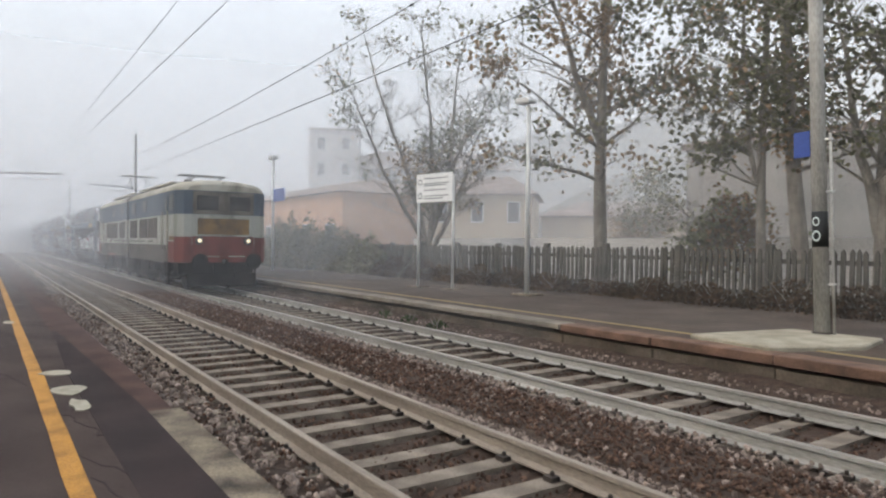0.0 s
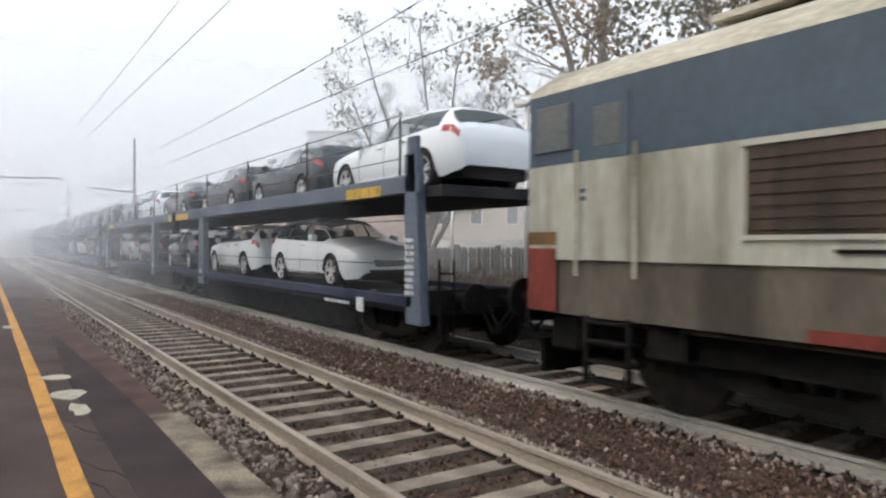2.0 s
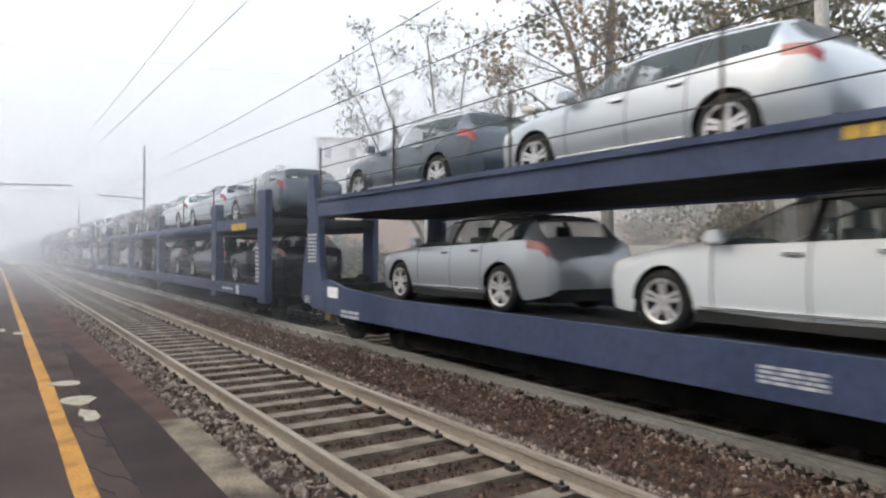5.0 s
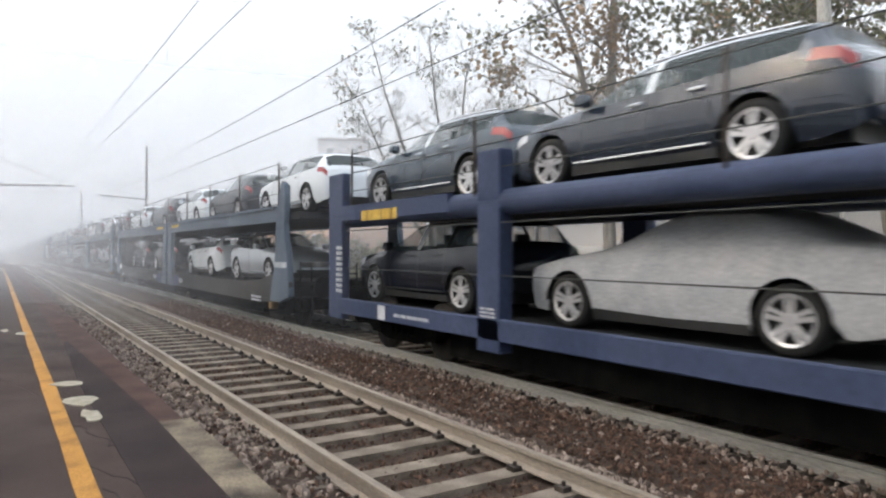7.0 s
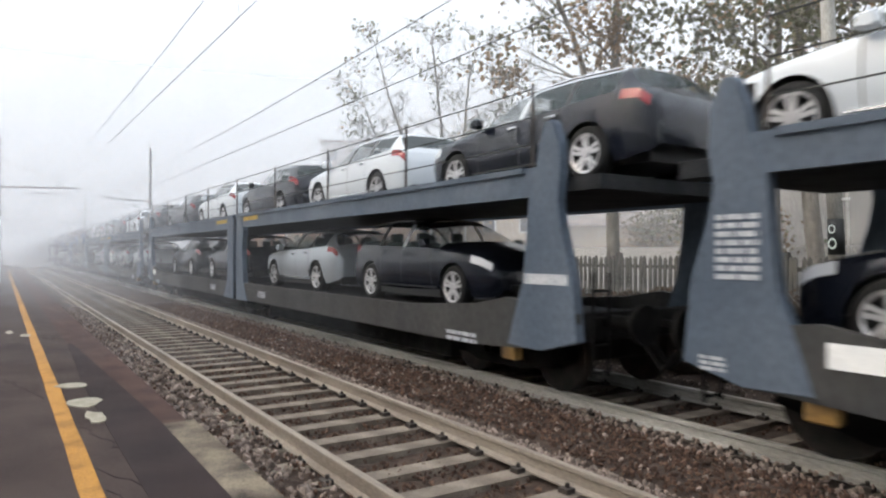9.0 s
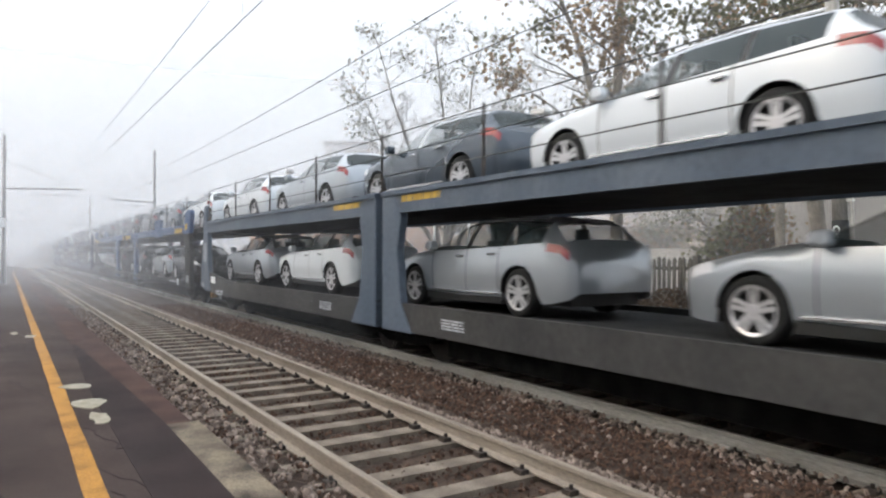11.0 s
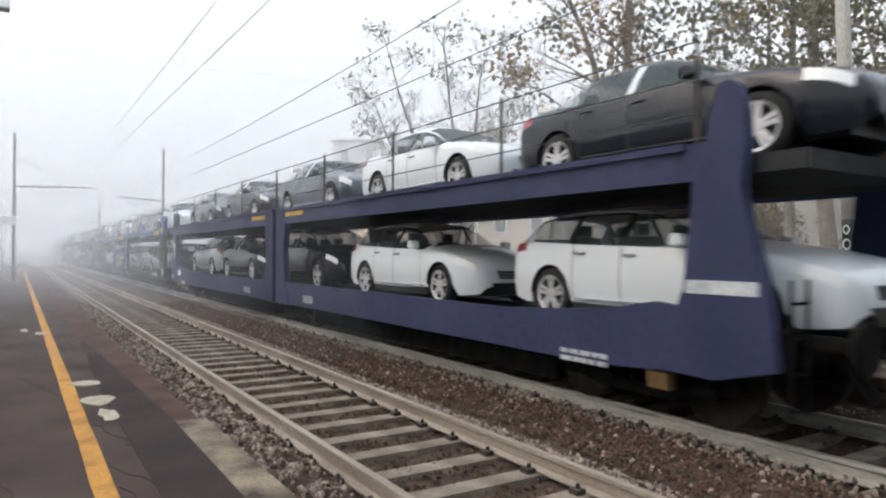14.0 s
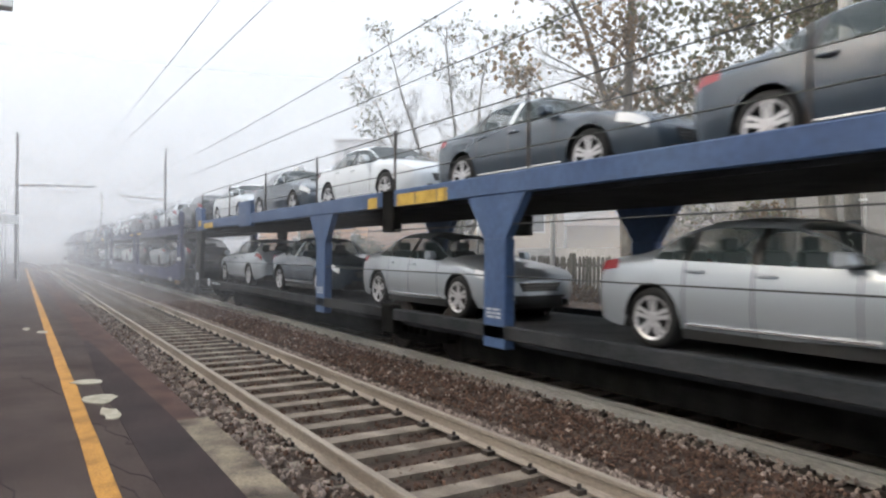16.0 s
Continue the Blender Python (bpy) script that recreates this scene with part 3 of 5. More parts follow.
tree(-10.4, 17.6, -0.2, 15.0, ((-0.02, 0, 0, 1.0), (-0.16, 0, 3.2, 0.9)), 7, 0.25, "tall slender tree with thinning green leaves", 21, 0.15, 3.5, 2.9, 0.175, 1, 0.5, -0.18)
tree(-8.9, 17.0, -0.2, 16.0, ((-0.07, 0, 0, 1.0),), 7, 0.3, "tall tree with a dark trunk and sparse leaves", 31, 0.23, 3.4, 3.0, 0.15, 1, 0.4, -0.17)
tree(-7.0, 16.8, -0.2, 15.5, ((0.02, 0, 0, 1.0), (-0.2, 0, 1.9, 0.5)), 7, 0.15, "dark-trunked tree with sparse green leaves", 41, 0.26, 2.8, 3.2, 0.15, 1, 0.4, -0.17)
for x, y, h, seed in ((-12.4, 18.5, 3.4, 51), (-21.5, 26.0, 5.5, 53)):
    tree(x, y, -0.2, h, ((0.05, 0, 0, 1.0), (-0.3, 0, 0.6, 0.8), (0.3, 0, 0.5, 0.8)), 3, 0.4, "thin young tree with dry leaves", seed, 0.06, 0.9, 1.5, 0.15, 1, 0.2, -0.2)


# ---- posts, masts, wires, signs ----
def lamp_post(x, y, z, h, label):
    p = tagged(empty("platform_lamp", pose(x, y, z)), label, "lamp post")
    bm = tube(bm_new(), (0, 0, 0), (0, 0, h), 0.075, 0.05, 12)
    part("pole", bm, "galv", p)
    boxpart("foot", "concrete", p, -0.35, 0.35, -0.3, 0.3, -0.02, 0.05, bevel=0.02)
    bm = tube(bm_new(), (0, 0, h - 0.05), (-0.05, -0.1, h + 0.12), 0.035, n=8)
    part("bracket", bm, "galv", p)
    bm = bm_new()
    prism(bm, [(-0.42, h + 0.10), (0.18, h + 0.02), (0.2, h + 0.10), (0.05, h + 0.2), (-0.35, h + 0.22)], "y", -0.17, 0.13)
    hd = part("lamp_head", bm, "galv", p, "grey lamp housing", bevel=0.02)
    boxpart("diffuser", "lens", hd, -0.36, 0.1, -0.13, 0.09, h + 0.045, h + 0.075)
    return p


lamp_post(-13.9, 12.2, PLAT_F - 0.01, 5.15, "slim grey platform lamp post with a flat lamp head")


def notice_board():
    s = tagged(empty("notice_board", pose(-17.3, 11.5, PLAT_F - 0.01, 0, 0, 10)), "white notice board on two thin metal posts", "sign")
    for x in (-0.84, 0.73):
        part("post", tube(bm_new(), (x * 0.98, 0, 0), (x * 0.98, 0, 3.45), 0.04, n=10), "galv", s)
        boxpart("foot", "concrete", s, x * 0.98 - 0.3, x * 0.98 + 0.3, -0.2, 0.2, -0.02, 0.03)
    b = boxpart("board", "white_sign", s, -0.85, 0.74, -0.075, -0.042, 2.65, 3.52, bevel=0.008)
    for z in (3.16, 3.22, 3.38, 2.76, 2.84, 3.02):
        boxpart("text_bar", "sign_ink", b, -0.5, rng.uniform(0.3, 0.6), -0.079, -0.074, z - 0.015, z + 0.015)
    for z in (3.27, 2.85):
        bm = tube(bm_new(), (-0.68, -0.079, z), (-0.68, -0.074, z), 0.10, n=20)
        part("symbol", bm, "sign_ink", b)
        bm = tube(bm_new(), (-0.68, -0.082, z), (-0.68, -0.078, z), 0.065, n=20)
        part("symbol", bm, "white_sign", b)


notice_board()


def concrete_mast():
    x, y = -5.25, 10.55
    m = tagged(empty("tall_mast", pose(x, y, PLAT_F - 0.01, 0, -2.0, 0)), "tall grey concrete mast with a blue plate on a pad", "mast")
    part("shaft", tube(bm_new(), (0, 0, -0.05), (0, 0, 9.5), 0.112, 0.085, 16), "mast", m)
    part("collar", tube(bm_new(), (0, 0, 0.0), (0, 0, 0.09), 0.145, n=16), "iron", m, "dark rusty base collar")
    part("band", tube(bm_new(), (0, 0, 1.38), (0, 0, 1.92), 0.116, 0.113, 16), "dark_paint", m, "black painted band")
    for cz, r in ((1.77, 0.07), (1.55, 0.085)):
        bm = bm_new()
        bmesh.ops.create_circle(bm, segments=14, radius=r)
        inner = bmesh.ops.extrude_edge_only(bm, edges=bm.edges[:])["geom"]
        for v in inner:
            if isinstance(v, bmesh.types.BMVert):
                v.co *= 0.68
        for v in bm.verts:
            v.co = Vector((v.co.x * 0.75, -0.120, cz + v.co.y))
        part("painted_mark", bm, "graffiti", m, "pale sprayed ring")
    part("conduit", tube(bm_new(), (0.17, 0.02, 0.05), (0.17, 0.02, 3.1), 0.022, n=8), "mast", m)
    for z in (0.8, 2.2, 3.0):
        boxpart("clamp", "galv", m, 0.08, 0.2, -0.02, 0.05, z, z + 0.03)
    b = boxpart("plate", "blue_sign", m, -0.37, -0.12, -0.02, 0.0, 2.78, 3.18, bevel=0.004, label="blue metal plate")
    bm = bm_new()
    prism(bm, [(-1.02, -1.55), (0.35, -1.78), (0.95, -0.5), (0.75, 0.5), (-0.55, 0.45)], "z", -0.05, 0.06)
    tagged(part("concrete_pad", bm, "pad", None, "", 0.02, pose(x, y - 0.28, PLAT_F)), "pale cracked concrete pad around the mast", "concrete pad")


concrete_mast()


def catenary_mast(x, y, side, label):
    """Steel mast with a cantilever arm that holds the wires over one track."""
    m = tagged(empty("catenary_mast", pose(x, y, -0.3)), label, "catenary mast")
    part("post", tube(bm_new(), (0, 0, 0), (0, 0, 9.6 if side < 0 else 8.8), 0.11, 0.085, 10), "iron", m)
    track_y = TRACK_B if side < 0 else TRACK_A
    e = track_y - y
    bm = tube(bm_new(), (0, 0, 5.75), (0, e * 1.25, 5.9), 0.05, n=8)
    part("arm", bm, "iron", m)
    part("stay", tube(bm_new(), (0, 0, 7.4), (0, e, 6.1), 0.022, n=6), "iron", m)
    part("registration_arm", tube(bm_new(), (0, e * 0.35, 5.45), (0, e * 1.1, 5.52), 0.025, n=6), "iron", m)
    for k in range(3):
        part("insulator", tube(bm_new(), (0, e * (0.1 + 0.03 * k), 5.76), (0, e * (0.115 + 0.03 * k), 5.77), 0.09, n=10), "insulator", m)
    return m


for x in (-52.6, -98.0):
    catenary_mast(x, 9.0, -1, "grey steel catenary mast with a cantilever arm, fading in fog")
for x in (-46.0, -92.0):
    catenary_mast(x, -0.15, 1, "slim catenary mast on the near platform, fading in fog")


def wire(y, z, sag, r, name, label):
    """One wire over four spans, sagging between the masts and swinging from side to side."""
    bm, rings = bm_new(), []
    for k in range(49):
        q, n = (k % 12) / 12, min(k // 12, 3)
        q = 1.0 if k == 48 else q
        c = Vector((-144.0 + 46.0 * k / 12, y + (0.18 if n % 2 else -0.18) * (1 - 2 * q), z - sag * 4 * q * (1 - q)))
        rings.append([bm.verts.new(c + Vector((0, r * math.cos(i * math.tau / 5), r * math.sin(i * math.tau / 5)))) for i in range(5)])
    for a, b in zip(rings, rings[1:]):
        for i in range(5):
            bm.faces.new((a[i], a[(i + 1) % 5], b[(i + 1) % 5], b[i])).smooth = True
    return tagged(part(name, bm, "wire", None), label, "wire")


for y, low, high, sag, r in ((TRACK_A, 5.58, 6.72, 0.32, 0.007), (TRACK_B, 5.22, 6.42, 0.38, 0.010)):
    wire(y, low, 0.03, r, "contact_wire", "thin dark overhead contact wire")
    w = wire(y, high, sag, r, "messenger_wire", "thin dark overhead carrying wire")
    for s in range(4):
        for k in range(1, 9):
            q = k / 9
            x = -144 + 46 * (s + q)
            yy = y + (0.18 if s % 2 else -0.18) * (1 - 2 * q)
            z1 = high - sag * 4 * q * (1 - q)
            part("dropper", tube(bm_new(), (x, yy, low - 0.01), (x, yy, z1), 0.004, n=4), "wire", w)
            part("clamp", tube(bm_new(), (x - 0.05, yy, z1), (x + 0.05, yy, z1), r * 2.4, n=6), "wire", w)


def name_sign():
    s = tagged(empty("station_sign", pose(-31.8, 11.6, PLAT_F - 0.01)), "blue sign board on a grey post beside the platform", "sign")
    part("post", tube(bm_new(), (0, 0, 0), (0, 0, 5.4), 0.06, n=10), "galv", s)
    boxpart("board", "blue_sign", s, 0.1, 1.5, -0.03, 0.03, 3.3, 3.9, bevel=0.01, label="blue board with a white rim")
    part("lamp_head", box(bm_new(), -0.35, 0.25, -0.15, 0.15, 5.35, 5.55), "galv", s, bevel=0.03)


name_sign()


def near_lamp(x, y, arm, h, label):
    s = tagged(empty("platform_lamp", pose(x, y, PLAT_N)), label, "lamp post")
    part("pole", tube(bm_new(), (0, 0, 0), (0, 0, h), 0.07, 0.05, 10), "galv", s)
    part("bracket", tube(bm_new(), (0, 0, h - 0.1), (0, arm, h + 0.05), 0.03, n=8), "galv", s)
    bm = bm_new()
    prism(bm, [(-0.16, h - 0.06), (0.16, h - 0.06), (0.10, h + 0.12), (-0.10, h + 0.12)], "y", arm - 0.1, arm + 0.45)
    part("lamp_head", bm, "galv", s, "dark grey lamp head", bevel=0.02)


near_lamp(-15.5, -1.35, 0.75, 6.35, "grey lamp post with a lamp head reaching over the near platform")
near_lamp(-62.0, -0.9, 0.6, 6.5, "slim grey lamp post on the near platform in the fog")
s = tagged(empty("platform_sign", pose(-44.0, -0.55, PLAT_N)), "pale sign board between two thin posts on the near platform", "sign")
for yy in (-0.3, 0.5):
    part("post", tube(bm_new(), (0, yy, 0), (0, yy, 3.6), 0.04, n=8), "galv", s)
boxpart("board", "white_sign", s, -0.03, 0.03, -0.3, 0.5, 3.1, 3.6, bevel=0.008)


# ---- buildings in the fog ----
def building(name, x, y, turn, w, d, h, wall, storeys, bays, roof_h, label, win=(0.95, 1.5), hip=0.5, base=-0.4):
    b = tagged(empty(name, pose(x, y, base, 0, 0, turn)), label, "house")
    boxpart("wall", wall, b, -w / 2, w / 2, 0, d, 0, h)
    bm = bm_new()
    o, i = 0.45, w * 0.5 * hip
    if roof_h > 0.3:
        v = [bm.verts.new(c) for c in ((-w / 2 - o, -o, h), (w / 2 + o, -o, h), (w / 2 + o, d + o, h), (-w / 2 - o, d + o, h), (-w / 2 + i, d / 2, h + roof_h), (w / 2 - i, d / 2, h + roof_h))]
        for f in ((0, 1, 5, 4), (1, 2, 5), (2, 3, 4, 5), (3, 0, 4), (3, 2, 1, 0)):
            bm.faces.new([v[k] for k in f])
    else:
        box(bm, -w / 2 - 0.2, w / 2 + 0.2, -0.2, d + 0.2, h, h + 0.3)
    part("roof", bm, "roof", b)
    sh = h / storeys
    for s in range(storeys):
        for k in range(bays):
            cx = -w / 2 + w * (k + 0.5) / bays
            z0 = s * sh + 0.9
            wi = boxpart("window", "white_sign", b, cx - win[0] / 2 - 0.08, cx + win[0] / 2 + 0.08, -0.04, 0.05, z0 - 0.08, z0 + win[1] + 0.08)
            boxpart("pane", "pane", wi, cx - win[0] / 2, cx + win[0] / 2, -0.06, -0.03, z0, z0 + win[1])
    return b


building("station_building", -51.0, 19.0, 0, 23, 8, 5.4, "orange_wall", 1, 6, 1.3, "orange-plastered station building with a low hipped roof", (1.1, 2.4), 0.3)
building("tower_house", -81.6, 37.9, 60, 6.4, 7, 16.8, "pale_wall", 5, 2, 0, "tall pale tower-like house, faint in the fog")
building("apartment_house", -76, 48, 55, 26, 10, 10.5, "pale_wall", 3, 7, 3.0, "pale apartment house on rising ground, faint in the fog", base=1.0)
building("house", -35.9, 27.1, 45, 7.2, 9, 5.4, "beige_wall", 2, 3, 1.6, "beige plastered two-storey house in the fog", (0.7, 1.25))
building("house", -36, 41, 40, 12, 8, 4.4, "beige_wall", 1, 5, 1.4, "low beige house in the fog", (0.9, 1.3))
building("grey_building", -13.6, 26.5, 3, 11, 10, 6.4, "grey_wall", 2, 0, 0, "plain grey-brown building behind the trees", (1.0, 1.2))
building("grey_building", -3.6, 27.5, 3, 8, 10, 6.0, "pale_wall", 2, 0, 0, "pale plain building behind the trees", (1.0, 1.2))
# a low pale wall behind the trees
tagged(boxpart("boundary_wall", "pale_wall", None, -34, 8, 21.0, 21.25, -0.4, 2.0), "pale plastered boundary wall behind the trees", "wall", kind="structure")

bm = bm_new()
n = 40
ridge = [(-260 + 9 * k, 105 + 10 * noise.noise((k * 0.3, 0, 0)), 16 + 9 * noise.noise((k * 0.22, 3, 0)) + 10 * math.exp(-((k - 19) / 7) ** 2)) for k in range(n)]
for a, b in zip(ridge, ridge[1:]):
    bm.faces.new([bm.verts.new(c) for c in ((a[0], a[1] - 45, -0.5), (b[0], b[1] - 45, -0.5), b, a)])
    bm.faces.new([bm.verts.new(c) for c in (a, b, (b[0], b[1] + 50, -0.5), (a[0], a[1] + 50, -0.5))])
tagged(part("hill", bm, "hill"), "wooded hillside almost lost in fog", "hill", kind="structure")

# ---- fog: banks of thin mist, denser with distance ----
# the 12 m ring is added to lift the blacks, imitating veiling glare
for radius, density, top in ((12, 0.04, 22), (19, 0.07, 26), (25, 0.13, 30), (32, 0.18, 34), (42, 0.22, 40), (56, 0.22, 46), (76, 0.24, 54), (105, 0.46, 64), (150, 0.5, 74)):
    bm = bm_new()
    n = 96
    ring = [[bm.verts.new((radius * math.cos(k * math.tau / n), radius * math.sin(k * math.tau / n), z)) for k in range(n)] for z in (-0.42, top)]
    for k in range(n):
        f = bm.faces.new((ring[0][k], ring[0][(k + 1) % n], ring[1][(k + 1) % n], ring[1][k]))
        f.smooth = True
    tagged(part("fog_bank", bm, fog_mat("mist", density, top)), "bank of thin pale morning mist, the nearest in place of glare", "fog", kind="structure")

# ---- rolling stock ----
SPEED = 17.2
KEYED = []                       # things that ride on the train, with their distance behind the origin, side offset and height


def ride(ob, s, y=TRACK_B, z=0.0, turn=0.0, tilt=0.0):
    ob.matrix_basis = pose(-s, y, z, 0, tilt, 0) @ pose(0, 0, 0, 0, 0, turn)
    KEYED.append((ob, s, y, z, turn, tilt))


def wheelset(parent, x, z=0.46, r=0.46):
    for s in (-1, 1):
        bm = tube(bm_new(), (x, s * 0.68, z), (x, s * 0.80, z), r, r * 0.98, 24)
        tube(bm, (x, s * 0.80, z), (x, s * 0.84, z), r * 0.3, n=12)
        part("wheel", bm, "wheel_steel", parent, "dark steel wheel")


def bogie(parent, x, wb, name="bogie", r=0.46):
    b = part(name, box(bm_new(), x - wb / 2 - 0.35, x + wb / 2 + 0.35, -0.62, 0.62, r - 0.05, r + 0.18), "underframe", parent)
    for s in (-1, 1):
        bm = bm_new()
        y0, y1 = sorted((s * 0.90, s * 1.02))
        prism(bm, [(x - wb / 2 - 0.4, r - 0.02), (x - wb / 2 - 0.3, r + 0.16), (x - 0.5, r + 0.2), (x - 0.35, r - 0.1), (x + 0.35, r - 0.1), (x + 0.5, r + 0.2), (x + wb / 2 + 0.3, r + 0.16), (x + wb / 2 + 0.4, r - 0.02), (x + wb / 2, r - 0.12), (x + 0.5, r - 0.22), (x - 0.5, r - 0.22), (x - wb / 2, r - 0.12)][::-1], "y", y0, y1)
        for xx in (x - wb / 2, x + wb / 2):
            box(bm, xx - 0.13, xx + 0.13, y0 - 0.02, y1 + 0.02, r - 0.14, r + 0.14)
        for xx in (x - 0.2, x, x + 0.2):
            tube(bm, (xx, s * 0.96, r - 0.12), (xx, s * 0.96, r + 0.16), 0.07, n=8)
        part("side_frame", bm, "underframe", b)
    for xx in (x - wb / 2, x + wb / 2):
        wheelset(b, xx, r, r)
    return b


def text_bars(parent, material, x, z, w, h, rows, y=-1.0, name="lettering"):
    bm = bm_new()
    for k in range(rows):
        zz = z - k * h * 1.6
        q = x
        while q < x + w:
            l = rng.uniform(0.06, 0.2) * max(1, h / 0.06)
            box(bm, q, min(q + l, x + w), y - 0.004, y, zz, zz + h)
            q += l + 0.03
    return part(name, bm, material, parent, "row of plain painted marks")


# --- electric locomotive ---
def locomotive():
    L = tagged(empty("electric_locomotive"), "worn cream, blue-grey and red electric locomotive in two articulated halves", "locomotive")
    HALF = 8.88
    for d in (1, -1):
        def xs(*v):
            return sorted(d * q for q in v)
        # body bands: lower grey, cream, blue, curved roof
        for name, mtl, z0, z1, y in (("lower_side", "loco_grey", 0.98, 1.56, 1.47), ("cream_band", "loco_cream", 1.56, 2.58, 1.5), ("blue_band", "loco_blue", 2.58, 3.36, 1.495)):
            bm = bm_new()
            pts = [(0.22, -y), (HALF - 0.34, -y), (HALF - 0.08, -1.26), (HALF, -1.02), (HALF, 1.02), (HALF - 0.08, 1.26), (HALF - 0.34, y), (0.22, y)]
            prism(bm, [(d * a, b) for a, b in pts], "z", z0, z1)
            part(name, bm, mtl, L)
        bm = bm_new()
        rings = []
        for x, sc, drop in ((0.22, 1, 0), (HALF - 0.6, 1, 0), (HALF - 0.2, 0.93, 0.05), (HALF - 0.02, 0.78, 0.17)):
            rings.append([bm.verts.new((d * x, yy * sc, zz - drop * (zz - 3.36) / 0.4)) for yy, zz in ((-1.5, 3.36), (-1.46, 3.48), (-1.25, 3.63), (-0.7, 3.73), (0, 3.76), (0.7, 3.73), (1.25, 3.63), (1.46, 3.48), (1.5, 3.36))])
        for a, b in zip(rings, rings[1:]):
            for k in range(8):
                bm.faces.new((a[k], a[k + 1], b[k + 1], b[k])).smooth = True
        for r_ in (rings[0], rings[-1]):
            bm.faces.new(r_)
        part("roof", bm, "loco_roof", L, "cream weathered roof")
        a, b = xs(0.6, HALF - 2.4)
        for s in (-1, 1):
            boxpart("roof_walkway", "loco_roof", L, a, b, *sorted((s * 0.78, s * 1.16)), 3.74, 3.80)
        boxpart("roof_hatch", "underframe", L, *xs(0.9, 3.2), -0.55, 0.55, 3.74, 3.98, bevel=0.05, label="dark roof equipment box")
        # grilles and round-cornered side windows on both sides
        for s in (-1, 1):
            y = s * 1.502
            def plate(name, x0, x1, z0, z1, mtl, t=0.012, bev=0.0, label="", par=L):
                return boxpart(name, mtl, par, *xs(x0, x1), *sorted((y, y + s * t)), z0, z1, bevel=bev, label=label)
            for x0, x1 in ((0.65, 2.15), (2.7, 4.2), (4.4, 5.9)):
                g = plate("grille", x0, x1, 1.80, 2.52, "grille", 0.015, label="brown rusty ventilation grille")
                for k in range(7):
                    plate("louvre", x0 + 0.04, x1 - 0.04, 1.84 + k * 0.095, 1.875 + k * 0.095, "grille", 0.028, par=g)
                plate("frame", x0 - 0.05, x1 + 0.05, 2.52, 2.56, "loco_cream", 0.03, par=g)
                plate("frame", x0 - 0.05, x1 + 0.05, 1.76, 1.80, "loco_cream", 0.03, par=g)
            for xc in (1.1, 3.3):
                plate("porthole", xc, xc + 0.75, 2.80, 3.22, "brown_window", 0.02, 0.009, "blanked round-cornered window")
            plate("cab_window", 7.88, 8.42, 2.72, 3.22, "brown_window", 0.02, 0.009, "cab side window")
            dr = plate("cab_door", 7.10, 7.66, 1.565, 2.578, "loco_cream", 0.012, label="cab door with upright rails")
            plate("door_top", 7.10, 7.66, 2.582, 3.2, "loco_blue", 0.012, par=dr)
            plate("door_window", 7.2, 7.56, 2.7, 3.12, "brown_window", 0.018, 0.03, par=dr)
            for xx in (7.0, 7.76):
                part("handrail", tube(bm_new(), (d * xx, y + s * 0.05, 1.4), (d * xx, y + s * 0.05, 2.7), 0.018, n=6), "loco_roof", L)
            plate("red_corner", 7.72 if d > 0 else 8.1, HALF - 0.34, 1.0, 1.68, "loco_red", 0.006, label="red painted cab corner")
            plate("yellow_stripe", 7.85 if d > 0 else 8.1, HALF - 0.34, 1.72, 1.86, "loco_yellow", 0.008, label="faded yellow stripe")
            for k in range(4):
                boxpart("step", "underframe", L, *xs(7.10, 7.66), *sorted((s * 1.28, s * 1.5)), 0.32 + 0.2 * k, 0.35 + 0.2 * k)
            for xx in (7.10, 7.66):
                boxpart("ladder_side", "underframe", L, *xs(xx, xx + 0.04), *sorted((s * 1.44, s * 1.5)), 0.30, 1.0)
            for x0, x1 in ((0.4, 2.0), (2.3, 3.6), (4.4, 5.2)):
                plate("rub_strip", x0, x1, 1.66, 1.69, "underframe", 0.02)
            if d < 0:
                plate("red_skirt", 3.6, 5.4, 0.985, 1.09, "loco_red", -0.02, label="faded red lower edge")
            for z in (2.28, 2.20) if d < 0 else ():
                plate("lettering", 7.2, 7.75, z - 0.025, z + 0.02, "loco_blue", 0.006, label="small plain dark marks")
            plate("lower_door", 1.2, 2.4, 1.05, 1.45, "loco_grey", -0.012, 0.02)
        # cab front
        fx = d * HALF
        def front(name, mtl, y0, y1, z0, z1, t=0.02, bev=0.0, label="", par=L):
            return boxpart(name, mtl, par, *sorted((fx, fx + d * t)), y0, y1, z0, z1, bevel=bev, label=label)
        front("front_upper_panel", "cab_brown", -1.0, 1.0, 2.59, 3.34, 0.012)
        front("front_red_panel", "loco_red", -1.015, 1.015, 1.0, 1.86, 0.015, label="red painted cab front")
        front("front_yellow_panel", "loco_yellow", -0.85, 0.85, 1.92, 2.45, 0.010, label="dirty yellow warning panel")
        for s in (-1, 1):
            front("windscreen", "cab_glass", *sorted((s * 0.18, s * 0.88)), 2.72, 3.20, 0.03, 0.05, "grimy cab windscreen")
            bm = bm_new()
            prism(bm, [(d * (HALF - 0.335), s * 1.48), (d * (HALF - 0.075), s * 1.25), (d * (HALF + 0.004), s * 1.03), (d * (HALF + 0.014), s * 1.03), (d * (HALF - 0.062), s * 1.275), (d * (HALF - 0.33), s * 1.508)], "z", 1.0, 1.84)
            part("red_cheek", bm, "loco_red", L, "red painted cab corner")
